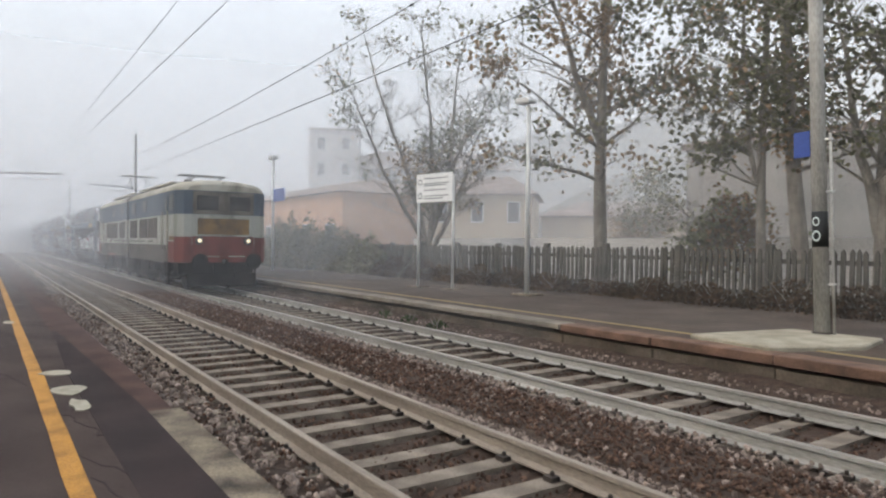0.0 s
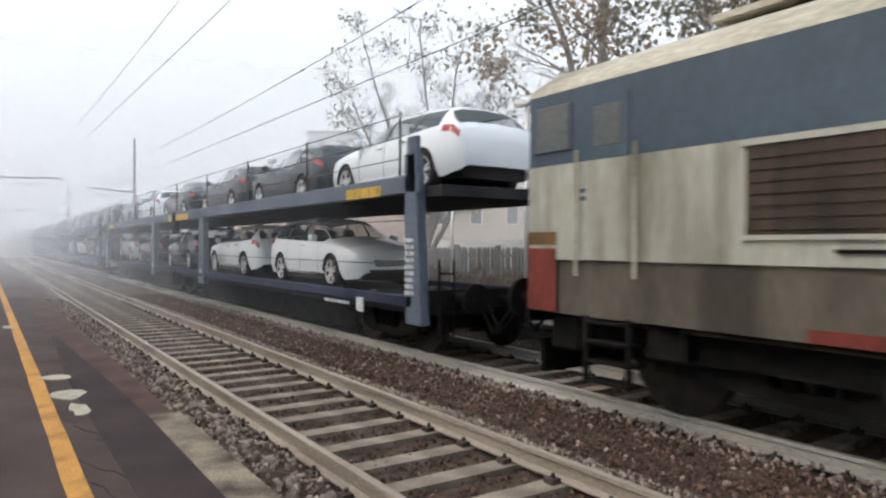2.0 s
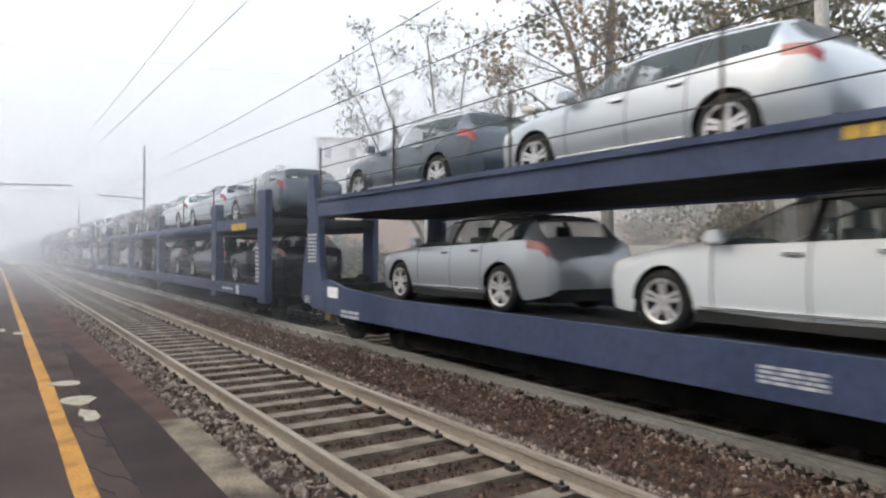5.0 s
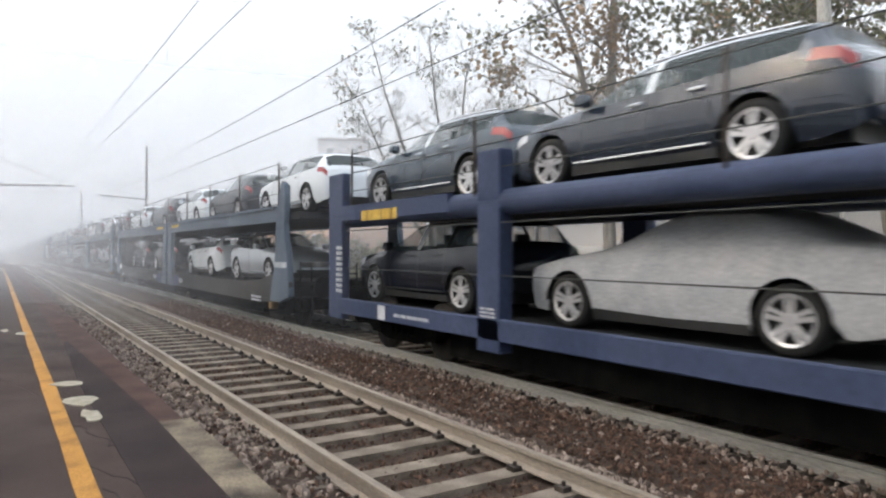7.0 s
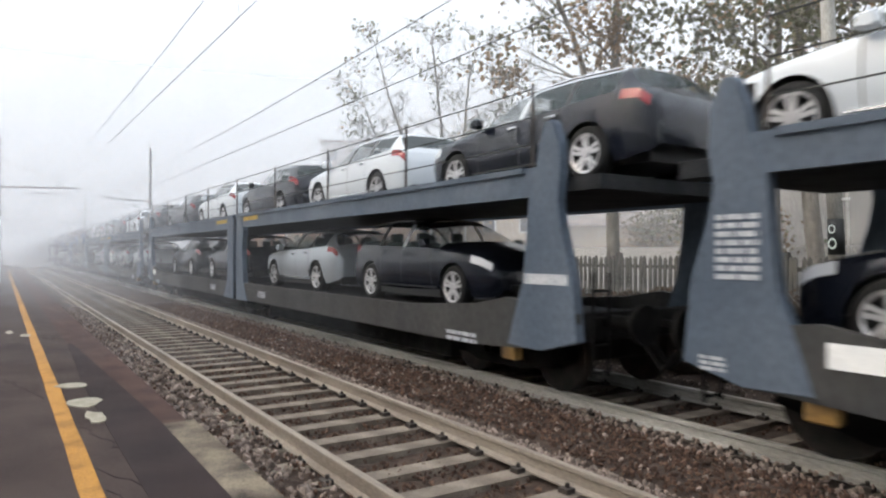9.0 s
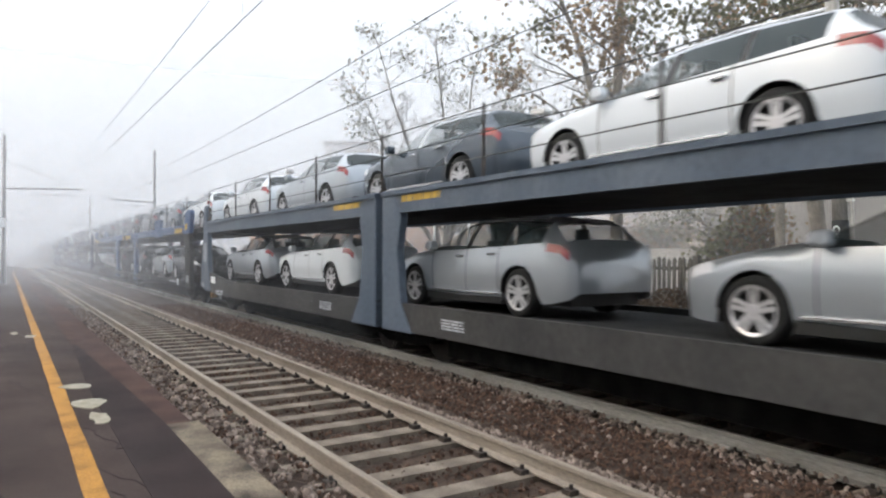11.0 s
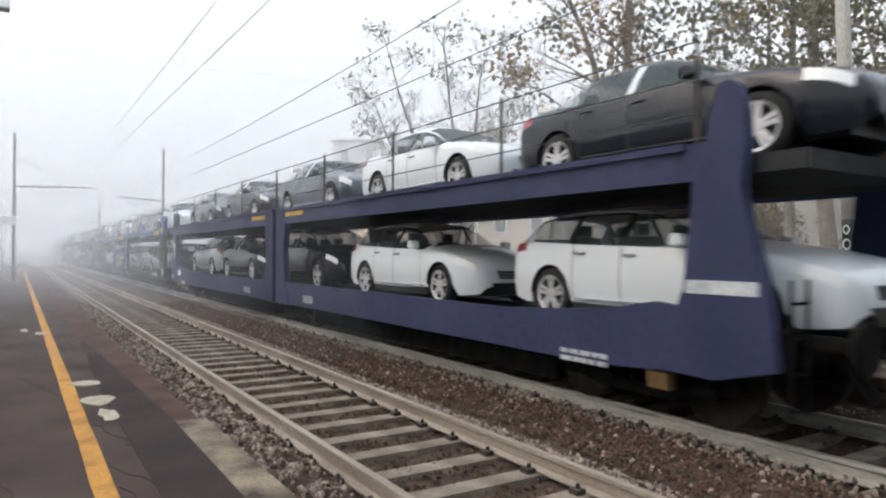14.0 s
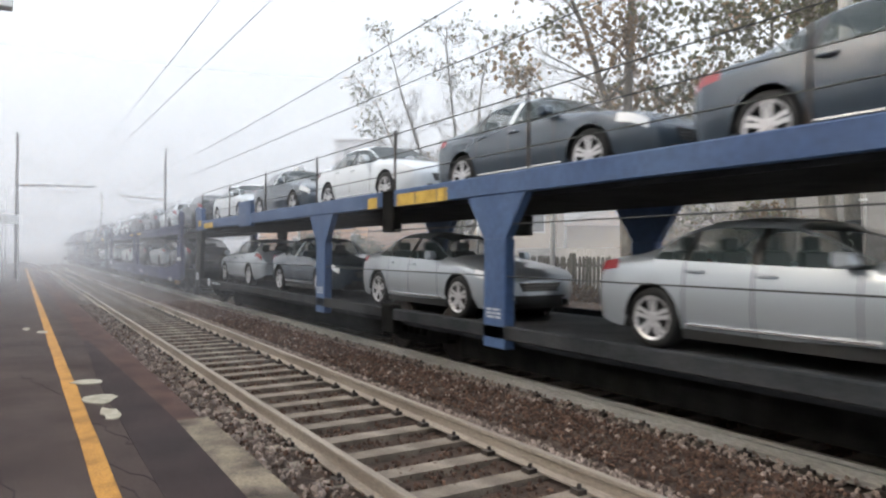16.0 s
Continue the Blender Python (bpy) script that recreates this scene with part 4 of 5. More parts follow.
            bm = tube(bm_new(), (fx + d * 0.0, s * 0.80, 1.72), (fx + d * 0.10, s * 0.80, 1.72), 0.14, 0.12, 16)
            hl = part("headlight", bm, "trim_black", L, "round lamp housing")
            bm = tube(bm_new(), (fx + d * 0.10, s * 0.80, 1.72), (fx + d * 0.115, s * 0.80, 1.72), 0.065, n=16)
            part("lamp_glass", bm, "headlight" if d > 0 else "lens", hl, "lit white headlight" if d > 0 else "")
            bm = tube(bm_new(), (fx - d * 0.1, s * 0.87, 1.05), (fx + d * 0.42, s * 0.87, 1.05), 0.09, n=14)
            tube(bm, (fx + d * 0.42, s * 0.87, 1.05), (fx + d * 0.49, s * 0.87, 1.05), 0.25, n=18)
            part("buffer", bm, "underframe", L)
            part("hose", tube(bm_new(), (fx + d * 0.08, s * 0.35, 0.95), (fx + d * 0.2, s * 0.35, 0.45), 0.03, n=6), "underframe", L)
            part("grab_rail", tube(bm_new(), (fx + d * 0.06, s * 0.15, 1.2), (fx + d * 0.06, s * 0.7, 1.2), 0.015, n=6), "loco_roof", L)
        front("buffer_beam", "underframe", -1.2, 1.2, 0.80, 1.0, 0.05)
        bm = bm_new()
        prism(bm, [(-1.1, 0.22), (1.1, 0.22), (1.15, 0.62), (-1.15, 0.62)], "x", *sorted((fx - d * 0.2, fx - d * 0.12)))
        part("rail_guard", bm, "underframe", L)
        part("coupling_hook", box(bm_new(), *sorted((fx, fx + d * 0.35)), -0.05, 0.05, 0.95, 1.1), "underframe", L)
        part("cab_lamp", tube(bm_new(), (d * (HALF - 0.35), 0, 3.58), (d * (HALF - 0.1), 0, 3.55), 0.12, n=14), "underframe", L)
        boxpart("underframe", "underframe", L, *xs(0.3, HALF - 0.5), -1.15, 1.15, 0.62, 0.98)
        # added dark block that fills the shaded gap between the bogies
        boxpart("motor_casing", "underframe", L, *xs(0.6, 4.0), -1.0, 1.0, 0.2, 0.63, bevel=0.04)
        for k, x0 in enumerate((3.7, 4.5, 6.6, 7.9)):
            boxpart("equipment_box", "underframe", L, *xs(x0, x0 + 0.45), *((-1.36, -1.05) if d > 0 else (-1.34, -1.02)), 0.62 - 0.05 * (k % 2), 0.975, bevel=0.03)
        part("air_pipe", tube(bm_new(), (d * 0.4, -1.30, 0.93), (d * (HALF - 1.0), -1.30, 0.93), 0.025, n=6), "iron", L)
        for x0, x1 in ((2.3, 3.4), (0.8, 1.5)):
            boxpart("equipment_box", "underframe", L, *xs(x0, x1), -1.38, 1.38, 0.42, 0.97, bevel=0.03)
        bogie(L, d * 5.6, 2.85, r=0.60)
        # pantograph
        up = d < 0
        px = d * 6.2
        h = 1.15 if up else 0.22
        bm = bm_new()
        for s in (-1, 1):
            tube(bm, (px - 0.7, s * 0.55, 3.85), (px + d * 0.85, s * 0.45, 3.85 + h * 0.5), 0.025, n=6)
            tube(bm, (px + d * 0.85, s * 0.45, 3.85 + h * 0.5), (px - d * 0.1, s * 0.35, 3.85 + h), 0.02, n=6)
            tube(bm, (px + 0.7, s * 0.55, 3.85), (px - d * 0.85, s * 0.45, 3.85 + h * 0.5), 0.025, n=6)
            tube(bm, (px - d * 0.85, s * 0.45, 3.85 + h * 0.5), (px + d * 0.1, s * 0.35, 3.85 + h), 0.02, n=6)
            tube(bm, (px - 0.9, s * 0.6, 3.80), (px + 0.9, s * 0.6, 3.80), 0.03, n=6)
        for q in (-0.18, 0.18):
            tube(bm, (px + q, -0.85, 3.85 + h), (px + q, 0.85, 3.85 + h), 0.025, n=6)
        for q in (-0.8, 0.8):
            for s in (-1, 1):
                tube(bm, (px + q, s * 0.55, 3.62), (px + q, s * 0.55, 3.82), 0.05, n=8)
        part("pantograph", bm, "iron", L, "raised diamond pantograph" if up else "folded pantograph")
    bm = bm_new()
    zig = [(-0.23 + 0.029 * k, 1.43 if k % 2 else 1.36) for k in range(17)]
    prism(bm, zig + [(x, -y) for x, y in zig[::-1]], "z", 0.7, 3.55)
    part("gangway_bellows", bm, "bellows", L, "dark folded joint between the two halves")
    bogie(L, 0.0, 2.85, r=0.60)
    return L


ride(locomotive(), 31.65)


# --- cars ---
# curves along the car from nose to tail: crest of the roof, belt line; windows and pillars as stretches of x
SHAPES = {
    "estate": {"top": [(2.28, .60), (2.22, .70), (2.05, .79), (1.6, .89), (1.02, .975), (0.12, 1.37), (-0.35, 1.41), (-1.0, 1.40), (-1.80, 1.33), (-2.12, 1.02), (-2.22, .90), (-2.28, .72)],
               "belt": [(2.28, .55), (2.2, .64), (2.05, .73), (1.6, .82), (1.0, .89), (0, .915), (-1.0, .95), (-1.8, .99), (-2.12, .96), (-2.2, .86), (-2.28, .68)],
               "glass": (-1.76, 0.86), "pillars": ((-0.21, -0.11), (-1.06, -0.97)), "rear": (-2.10, -1.84)},
    "sedan": {"top": [(2.28, .59), (2.22, .69), (2.05, .78), (1.6, .88), (1.02, .965), (0.08, 1.35), (-0.35, 1.39), (-0.85, 1.37), (-1.15, 1.28), (-1.68, 1.03), (-2.12, .985), (-2.22, .91), (-2.28, .72)],
              "belt": [(2.28, .54), (2.2, .63), (2.05, .72), (1.6, .81), (1.0, .88), (0, .905), (-1.0, .94), (-1.68, .97), (-2.12, .93), (-2.2, .85), (-2.28, .68)],
              "glass": (-1.33, 0.86), "pillars": ((-0.21, -0.11), (-0.98, -0.89)), "rear": (-1.66, -1.08)},
    "mpv": {"top": [(2.28, .62), (2.22, .74), (2.02, .85), (1.6, .94), (1.15, 1.02), (0.22, 1.42), (-0.3, 1.475), (-1.0, 1.47), (-1.82, 1.40), (-2.12, 1.06), (-2.23, .92), (-2.28, .72)],
            "belt": [(2.28, .56), (2.2, .67), (2.05, .76), (1.6, .86), (1.1, .92), (0, .945), (-1.0, .975), (-1.8, 1.01), (-2.12, .98), (-2.2, .87), (-2.28, .68)],
            "glass": (-1.78, 0.98), "pillars": ((-0.19, -0.09), (-1.04, -0.95)), "rear": (-2.10, -1.86)},
}
WIDTH = [(2.28, .52), (2.24, .66), (2.12, .79), (1.9, .86), (1.4, .895), (0, .91), (-1.4, .905), (-1.95, .875), (-2.15, .825), (-2.24, .73), (-2.28, .64)]
LOW = [(2.28, .33), (2.2, .21), (1.9, .18), (-1.9, .20), (-2.2, .27), (-2.28, .35)]
AXLES, WHEEL_R, ARCH_R = (1.37, -1.35), 0.325, 0.372
WORDS = {"cover": "white-covered", "white": "white", "silver": "silver", "grey": "dark grey", "black": "black", "blue": "dark blue"}
KINDS = {"estate": "estate car", "sedan": "saloon car", "mpv": "people carrier"}


def curve(points, x, soft=0.05):
    """Height of a line through the points at x, its corners rounded off."""
    xs, zs = [p[0] for p in points[::-1]], [p[1] for p in points[::-1]]
    return float(np.mean([np.interp(x + q * soft, xs, zs) for q in (-1, -0.5, 0, 0.5, 1)]))


def car_section(sh, x):
    """Half of the outline across the car at x: ten points (y, z) from the sill up to the middle of the roof."""
    soft = 0.05 if abs(x) < 2.15 else 0.015
    w, be, to, lo = curve(WIDTH, x, soft), curve(sh["belt"], x, soft), curve(sh["top"], x, soft), curve(LOW, x, soft)
    u = min(1.0, max(0.0, (to - be - 0.09) / 0.28))
    u = u * u * (3 - 2 * u)
    for c in AXLES:
        if abs(x - c) < ARCH_R:
            lo = max(lo, WHEEL_R + math.sqrt(ARCH_R ** 2 - (x - c) ** 2))
    g = be + (to - be) * (0.45 + 0.36 * u)
    wg = w * 0.80 * (1 - u) + 0.605 * u
    sh3 = be - min(0.11, 0.4 * (be - lo))

    def wide(z):
        return w * (1 - 0.10 * ((z - 0.52) / 0.34) ** 2) if z < 0.52 else w * (1 - 0.022 * ((z - 0.52) / 0.3) ** 2)
    wb = wide(be) * 0.985
    pts = [(wide(lo + 0.02), lo), (wide(lo + (sh3 - lo) * 0.30), lo + (sh3 - lo) * 0.30), (wide(lo + (sh3 - lo) * 0.65), lo + (sh3 - lo) * 0.65), (wide(sh3), sh3), (wb, be)]
    for f, bow in ((0.5, 0.022), (0.93, 0.008), (1.0, 0.0)):
        pts.append((wb + (wg - wb) * f + bow * u, be + (g - be) * f))
    pts.append((wg * 0.72, to - 0.26 * (to - g)))
    pts.append((0.0, to))
    return pts


def car(shape, colour, full):
    """full: with the small fittings; cars far back in the train go without."""
    sh = SHAPES[shape]
    c = tagged(empty("car"), "new " + WORDS[colour] + " " + KINDS[shape] + " loaded on a car carrier wagon", "car", "cars on the train")
    g0, g1 = sh["glass"]
    r0, r1 = sh["rear"]
    ws0, ws1 = sh["top"][5][0] + 0.03, sh["top"][4][0] - 0.03
    xs = {round(-2.28 + 0.095 * k, 3) for k in range(49)} | {2.25, -2.25, 2.2, -2.2, g0, g1, r0, r1, ws0, ws1, -1.86, 1.80, 2.17}
    for a in AXLES:
        xs |= {round(a + ARCH_R * math.cos(math.pi * k / 14), 3) for k in range(15)}
    for a, b in sh["pillars"]:
        xs |= {a, b}
    xs = sorted(xs, reverse=True)
    keep = [xs[0]]
    for x in xs[1:]:
        if keep[-1] - x > 0.008:
            keep.append(x)
    xs = keep
    secs = [car_section(sh, x) for x in xs]
    bins = {}
    for i in range(len(xs) - 1):
        x = (xs[i] + xs[i + 1]) / 2
        pillar = [k for k, (a, b) in enumerate(sh["pillars"]) if a < x < b]
        for j in range(9):
            b, mtl = "body", "paint_" + colour
            if colour == "cover":
                b, mtl = "fitted_cover", "paint_cover"
            elif j in (4, 5) and g0 < x < g1:
                b, mtl = "side_window", "car_glass"
                if pillar:
                    b, mtl = ("protective_film", "film") if colour in ("grey", "black", "blue") and pillar[0] == 0 else ("door_pillar", "trim_black")
            elif j == 6 and g0 < x < g1 and shape == "estate":
                b, mtl = "window_trim", "chrome"
            elif j >= 7 and ws0 < x < ws1:
                b, mtl = "windscreen", "car_glass"
            elif j >= 7 and r0 < x < r1:
                b, mtl = "rear_window", "car_glass"
            elif j == 3 and -2.20 < x < -1.86:
                b, mtl = "tail_light", "tail_red"
            elif j == 3 and 1.80 < x < 2.17:
                b, mtl = "headlight", "lens"
            for side in (-1, 1):
                key = (b, mtl, side if b in ("side_window", "tail_light", "headlight", "protective_film", "door_pillar") else 0, pillar[0] + 1 if pillar and b in ("door_pillar", "protective_film") else 0)
                bins.setdefault(key, []).append([(xs[i + a], side * secs[i + a][j + k][0], secs[i + a][j + k][1]) for a, k in ((0, 0), (1, 0), (1, 1), (0, 1))])
    shell = "fitted_cover" if colour == "cover" else "body"
    skin = [q for q in bins if q[0] == shell][0]
    for end in (0, -1):
        for side in (-1, 1):
            bins[skin].append([(xs[end], 0, secs[end][0][1])] + [(xs[end], side * y, z) for y, z in secs[end]])
    for (b, mtl, side, _), quads in bins.items():
        bm = bm_new()
        for q in quads:
            bm.faces.new([bm.verts.new(v) for v in q])
        bmesh.ops.remove_doubles(bm, verts=bm.verts[:], dist=0.002)
        for f in bm.faces:
            f.smooth = True
        part(b, bm, mtl, c, {"tail_light": "red tail light", "protective_film": "pale protective film on the door pillar", "window_trim": "bright window trim"}.get(b, ""))
    if colour != "cover":
        for s in (-1, 1) if full else ():
            # gaps round the doors, handles
            bm = bm_new()
            feet = []
            for xa, xb in ((0.78, -0.16), (-0.16, -0.93)):
                for x in (xa, xb) if not feet else (xb,):
                    line = car_section(sh, x)[:5]
                    feet.append((x, line[0]))
                    for (ya, za), (yb, zb) in zip(line, line[1:]):
                        bm.faces.new([bm.verts.new((x + e, s * (yy + 0.004), zz)) for e, yy, zz in ((-0.007, ya, za), (0.007, ya, za), (0.007, yb, zb), (-0.007, yb, zb))])
                xh = xb + 0.14
                zh = curve(sh["belt"], xh) - 0.10
                boxpart("door_handle", "chrome" if shape == "estate" else "paint_" + colour, c, xh - 0.09, xh + 0.09, *sorted((s * 0.885, s * 0.925)), zh - 0.016, zh + 0.016, bevel=0.008)
            for (xa, (ya, za)), (xb, (yb, zb)) in zip(feet, feet[1:]):
                bm.faces.new([bm.verts.new(v) for v in ((xa - 0.007, s * (ya + 0.004), za), (xb + 0.007, s * (yb + 0.004), zb), (xb + 0.007, s * (yb + 0.006), zb - 0.012), (xa - 0.007, s * (ya + 0.006), za - 0.012))])
            bmesh.ops.remove_doubles(bm, verts=bm.verts[:], dist=0.001)
            part("door_seam", bm, "trim_black", c)
            boxpart("sill_trim", "chrome" if colour != "black" else "trim_black", c, -0.90, 0.92, *sorted((s * 0.868, s * 0.895)), 0.285, 0.305, label="thin bright strip along the sill")
            if shape != "sedan":
                zr = [car_section(sh, x) for x in (0.0, -0.8, -1.62)]
                bm = bm_new()
                for a, b, xa, xb in ((zr[0], zr[1], 0.0, -0.8), (zr[1], zr[2], -0.8, -1.62)):
                    tube(bm, (xa, s * (a[7][0] - 0.05), a[7][1] + 0.045), (xb, s * (b[7][0] - 0.05), b[7][1] + 0.045), 0.014, n=6)
                part("roof_rail", bm, "chrome", c)
        for s in (-1, 1):
            zm = curve(sh["belt"], 0.72)
            bm = bm_new()
            prism(bm, [(0.80, zm + 0.03), (0.76, zm + 0.14), (0.62, zm + 0.15), (0.60, zm + 0.03), (0.66, zm)], "y", *sorted((s * 0.90, s * 1.04)))
            part("mirror", bm, "paint_" + colour, c, bevel=0.02)
        if full:
            # radiator grille with bars, lower intake
            bm = bm_new()
            prism(bm, [(-0.40, 0.57), (0.40, 0.57), (0.33, 0.44), (-0.33, 0.44)], "x", 2.255, 2.291)
            gr = part("grille", bm, "trim_black", c)
            bm = bm_new()
            for z in (0.475, 0.52, 0.565):
                box(bm, 2.287, 2.297, -0.34, 0.34, z - 0.005, z + 0.005)
            part("grille_bars", bm, "chrome", gr)
            bm = bm_new()
            prism(bm, [(-0.50, 0.38), (0.50, 0.38), (0.42, 0.27), (-0.42, 0.27)], "x", 2.20, 2.288)
            part("air_intake", bm, "trim_black", c)
        boxpart("interior", "trim_black", c, -1.5, 0.6, -0.62, 0.62, 0.5, 0.86)
        for x in (0.0, -0.95):
            bm = bm_new()
            for y in (-0.36, 0.36):
                prism(bm, [(x - 0.34, 0.6), (x - 0.20, 0.6), (x - 0.26, 1.04), (x - 0.36, 1.05)], "y", y - 0.24, y + 0.24)
                box(bm, x - 0.37, x - 0.29, y - 0.12, y + 0.12, 1.05, 1.20)
            part("bench_seat", bm, "trim_black", c, bevel=0.015)
    bm = box(bm_new(), -2.1, 2.1, -0.62, 0.62, 0.17, 0.36)
    box(bm, -0.97, 0.99, -0.85, 0.85, 0.15, 0.30)
    part("floor_pan", bm, "trim_black", c)
    for x in AXLES:
        for s in (-1, 1):
            n = 14
            wells = bm_new()
            ring = [(x + ARCH_R * math.cos(math.pi * k / n), WHEEL_R + ARCH_R * math.sin(math.pi * k / n)) for k in range(n + 1)]
            for (xa, za), (xb, zb) in zip(ring, ring[1:]):
                wells.faces.new([wells.verts.new(v) for v in ((xa, s * 0.885, za), (xb, s * 0.885, zb), (xb, s * 0.60, zb), (xa, s * 0.60, za))])
            wells.faces.new([wells.verts.new((q, s * 0.60, z)) for q, z in ring])
            bmesh.ops.remove_doubles(wells, verts=wells.verts[:], dist=0.001)
            part("wheel_arch", wells, "trim_black", c)
            bm = bm_new()
            prof = [(0.20, 0.66), (0.30, 0.66), (0.322, 0.69), (0.325, 0.74), (0.325, 0.82), (0.318, 0.86), (0.295, 0.880), (0.245, 0.884), (0.225, 0.875), (0.215, 0.80), (0.05, 0.80)]
            m = 26
            rows = [[bm.verts.new((x + r * math.cos(k * math.tau / m), s * y, WHEEL_R + r * math.sin(k * math.tau / m))) for k in range(m)] for r, y in prof]
            for a, b in zip(rows, rows[1:]):
                for k in range(m):
                    bm.faces.new((a[k], a[(k + 1) % m], b[(k + 1) % m], b[k])).smooth = True
            wh = part("wheel", bm, "tyre", c)
            if not full:
                continue
            bm = bm_new()
            for k in range(5):
                a = k * math.tau / 5 + 0.3
                u, v = Vector((math.cos(a), 0, math.sin(a))), Vector((-math.sin(a), 0, math.cos(a)))
                o = Vector((x, s * 0.876, WHEEL_R))
                for off in (-0.028, 0.028):
                    bm.faces.new([bm.verts.new(o + u * q + v * (e + off * (0.5 + q * 4)) - Vector((0, s * d, 0))) for q, e, d in ((0.03, -0.022, 0.012), (0.225, -0.024, 0.0), (0.225, 0.024, 0.0), (0.03, 0.022, 0.012))])
            tube(bm, (x, s * 0.855, WHEEL_R), (x, s * 0.878, WHEEL_R), 0.062, 0.05, 14)
            for k in range(24):
                a, b2 = k * math.tau / 24, (k + 1) * math.tau / 24
                bm.faces.new([bm.verts.new((x + q * math.cos(e), s * (0.882 if q > 0.22 else 0.868), WHEEL_R + q * math.sin(e))) for q, e in ((0.208, a), (0.238, a), (0.238, b2), (0.208, b2))])
            part("spokes", bm, "alloy", wh, "ten-spoke alloy rim")
    return c


MADE = {}


def place_car(code, s, z, turn, tilt=0.0):
    shape = {"e": "estate", "s": "sedan", "m": "mpv"}[code[0]]
    colour = {"w": "white", "i": "silver", "g": "grey", "k": "black", "b": "blue", "c": "cover"}[code[1]]
    key = (shape, colour, s < 302)
    if key not in MADE:
        MADE[key] = ob = car(*key)
    else:
        ob = copy_thing(MADE[key], pose(0, 0, 0))
    ride(ob, s, TRACK_B, z, turn, tilt)


# --- car carrier wagons ---
def column(parent, x, w0, w1, z0, z1, mtl, lean=0.0, name="post", t=0.16):
    """A pair of upright side posts, w0 wide at the foot and w1 at the head."""
    for s in (-1, 1):
        bm = bm_new()
        prism(bm, [(x - w0 / 2, z0), (x + w0 / 2, z0), (x + lean + w1 / 2, z1), (x + lean - w1 / 2, z1)], "y", *sorted((s * (1.46 - t), s * 1.46)))
        part(name, bm, mtl, parent, bevel=0.012)


def rails_and_wires(parent, a, b, z, posts=6):
    for s in (-1, 1):
        for h in (0.30, 0.62, 0.95):
            part("safety_wire", tube(bm_new(), (a, s * 1.42, z + h), (b, s * 1.42, z + h), 0.009, n=5), "wire", parent)
        for k in range(posts):
            x = a + (b - a) * k / (posts - 1)
            part("stanchion", tube(bm_new(), (x, s * 1.42, z - 0.05), (x, s * 1.42, z + 1.0), 0.02, n=6), "iron", parent)


def ends(parent, L, mtl):
    for d in (-1, 1):
        boxpart("buffer_beam", "underframe", parent, *sorted((d * (L - 0.35), d * (L - 0.15))), -1.3, 1.3, 0.75, 1.05)
        for s in (-1, 1):
            bm = tube(bm_new(), (d * (L - 0.15), s * 0.87, 0.95), (d * (L + 0.35), s * 0.87, 0.95), 0.08, n=12)
            tube(bm, (d * (L + 0.35), s * 0.87, 0.95), (d * (L + 0.41), s * 0.87, 0.95), 0.22, n=16)
            part("buffer", bm, "underframe", parent)
        for y in (-0.45, -0.3, 0.35):
            bm = tube(bm_new(), (d * (L - 0.15), y, 0.88), (d * (L + 0.25), y, 0.42), 0.03, n=6)
            tube(bm, (d * (L + 0.25), y, 0.42), (d * (L + 0.62), y + 0.05, 0.80), 0.03, n=6)
            part("brake_hose", bm, "underframe", parent)
        bm = bm_new()
        for y in (-1.2, -0.95):
            tube(bm, (d * (L - 0.05), y, 0.35), (d * (L - 0.05), y, 1.5), 0.018, n=6)
        for z in (0.4, 0.7, 1.0, 1.3):
            tube(bm, (d * (L - 0.05), -1.2, z), (d * (L - 0.05), -0.95, z), 0.016, n=6)
        part("ladder", bm, "underframe", parent)
        part("coupling", tube(bm_new(), (d * (L - 0.15), 0, 0.9), (d * (L + 0.55), 0, 0.85), 0.05, n=8), "underframe", parent)


# per kind of wagon: car floors above and below, underside and top of the deck beam, underside and top of the sill
HEIGHTS = {"A": (2.57, 0.855, 2.47, 2.74, 0.79, 0.96), "B": (2.57, 0.88, 2.37, 2.72, 0.53, 0.97), "C": (2.57, 0.71, 2.46, 2.73, 0.62, 0.80), "T": (2.48, 0.80, 2.15, 2.50, 0.60, 0.88)}


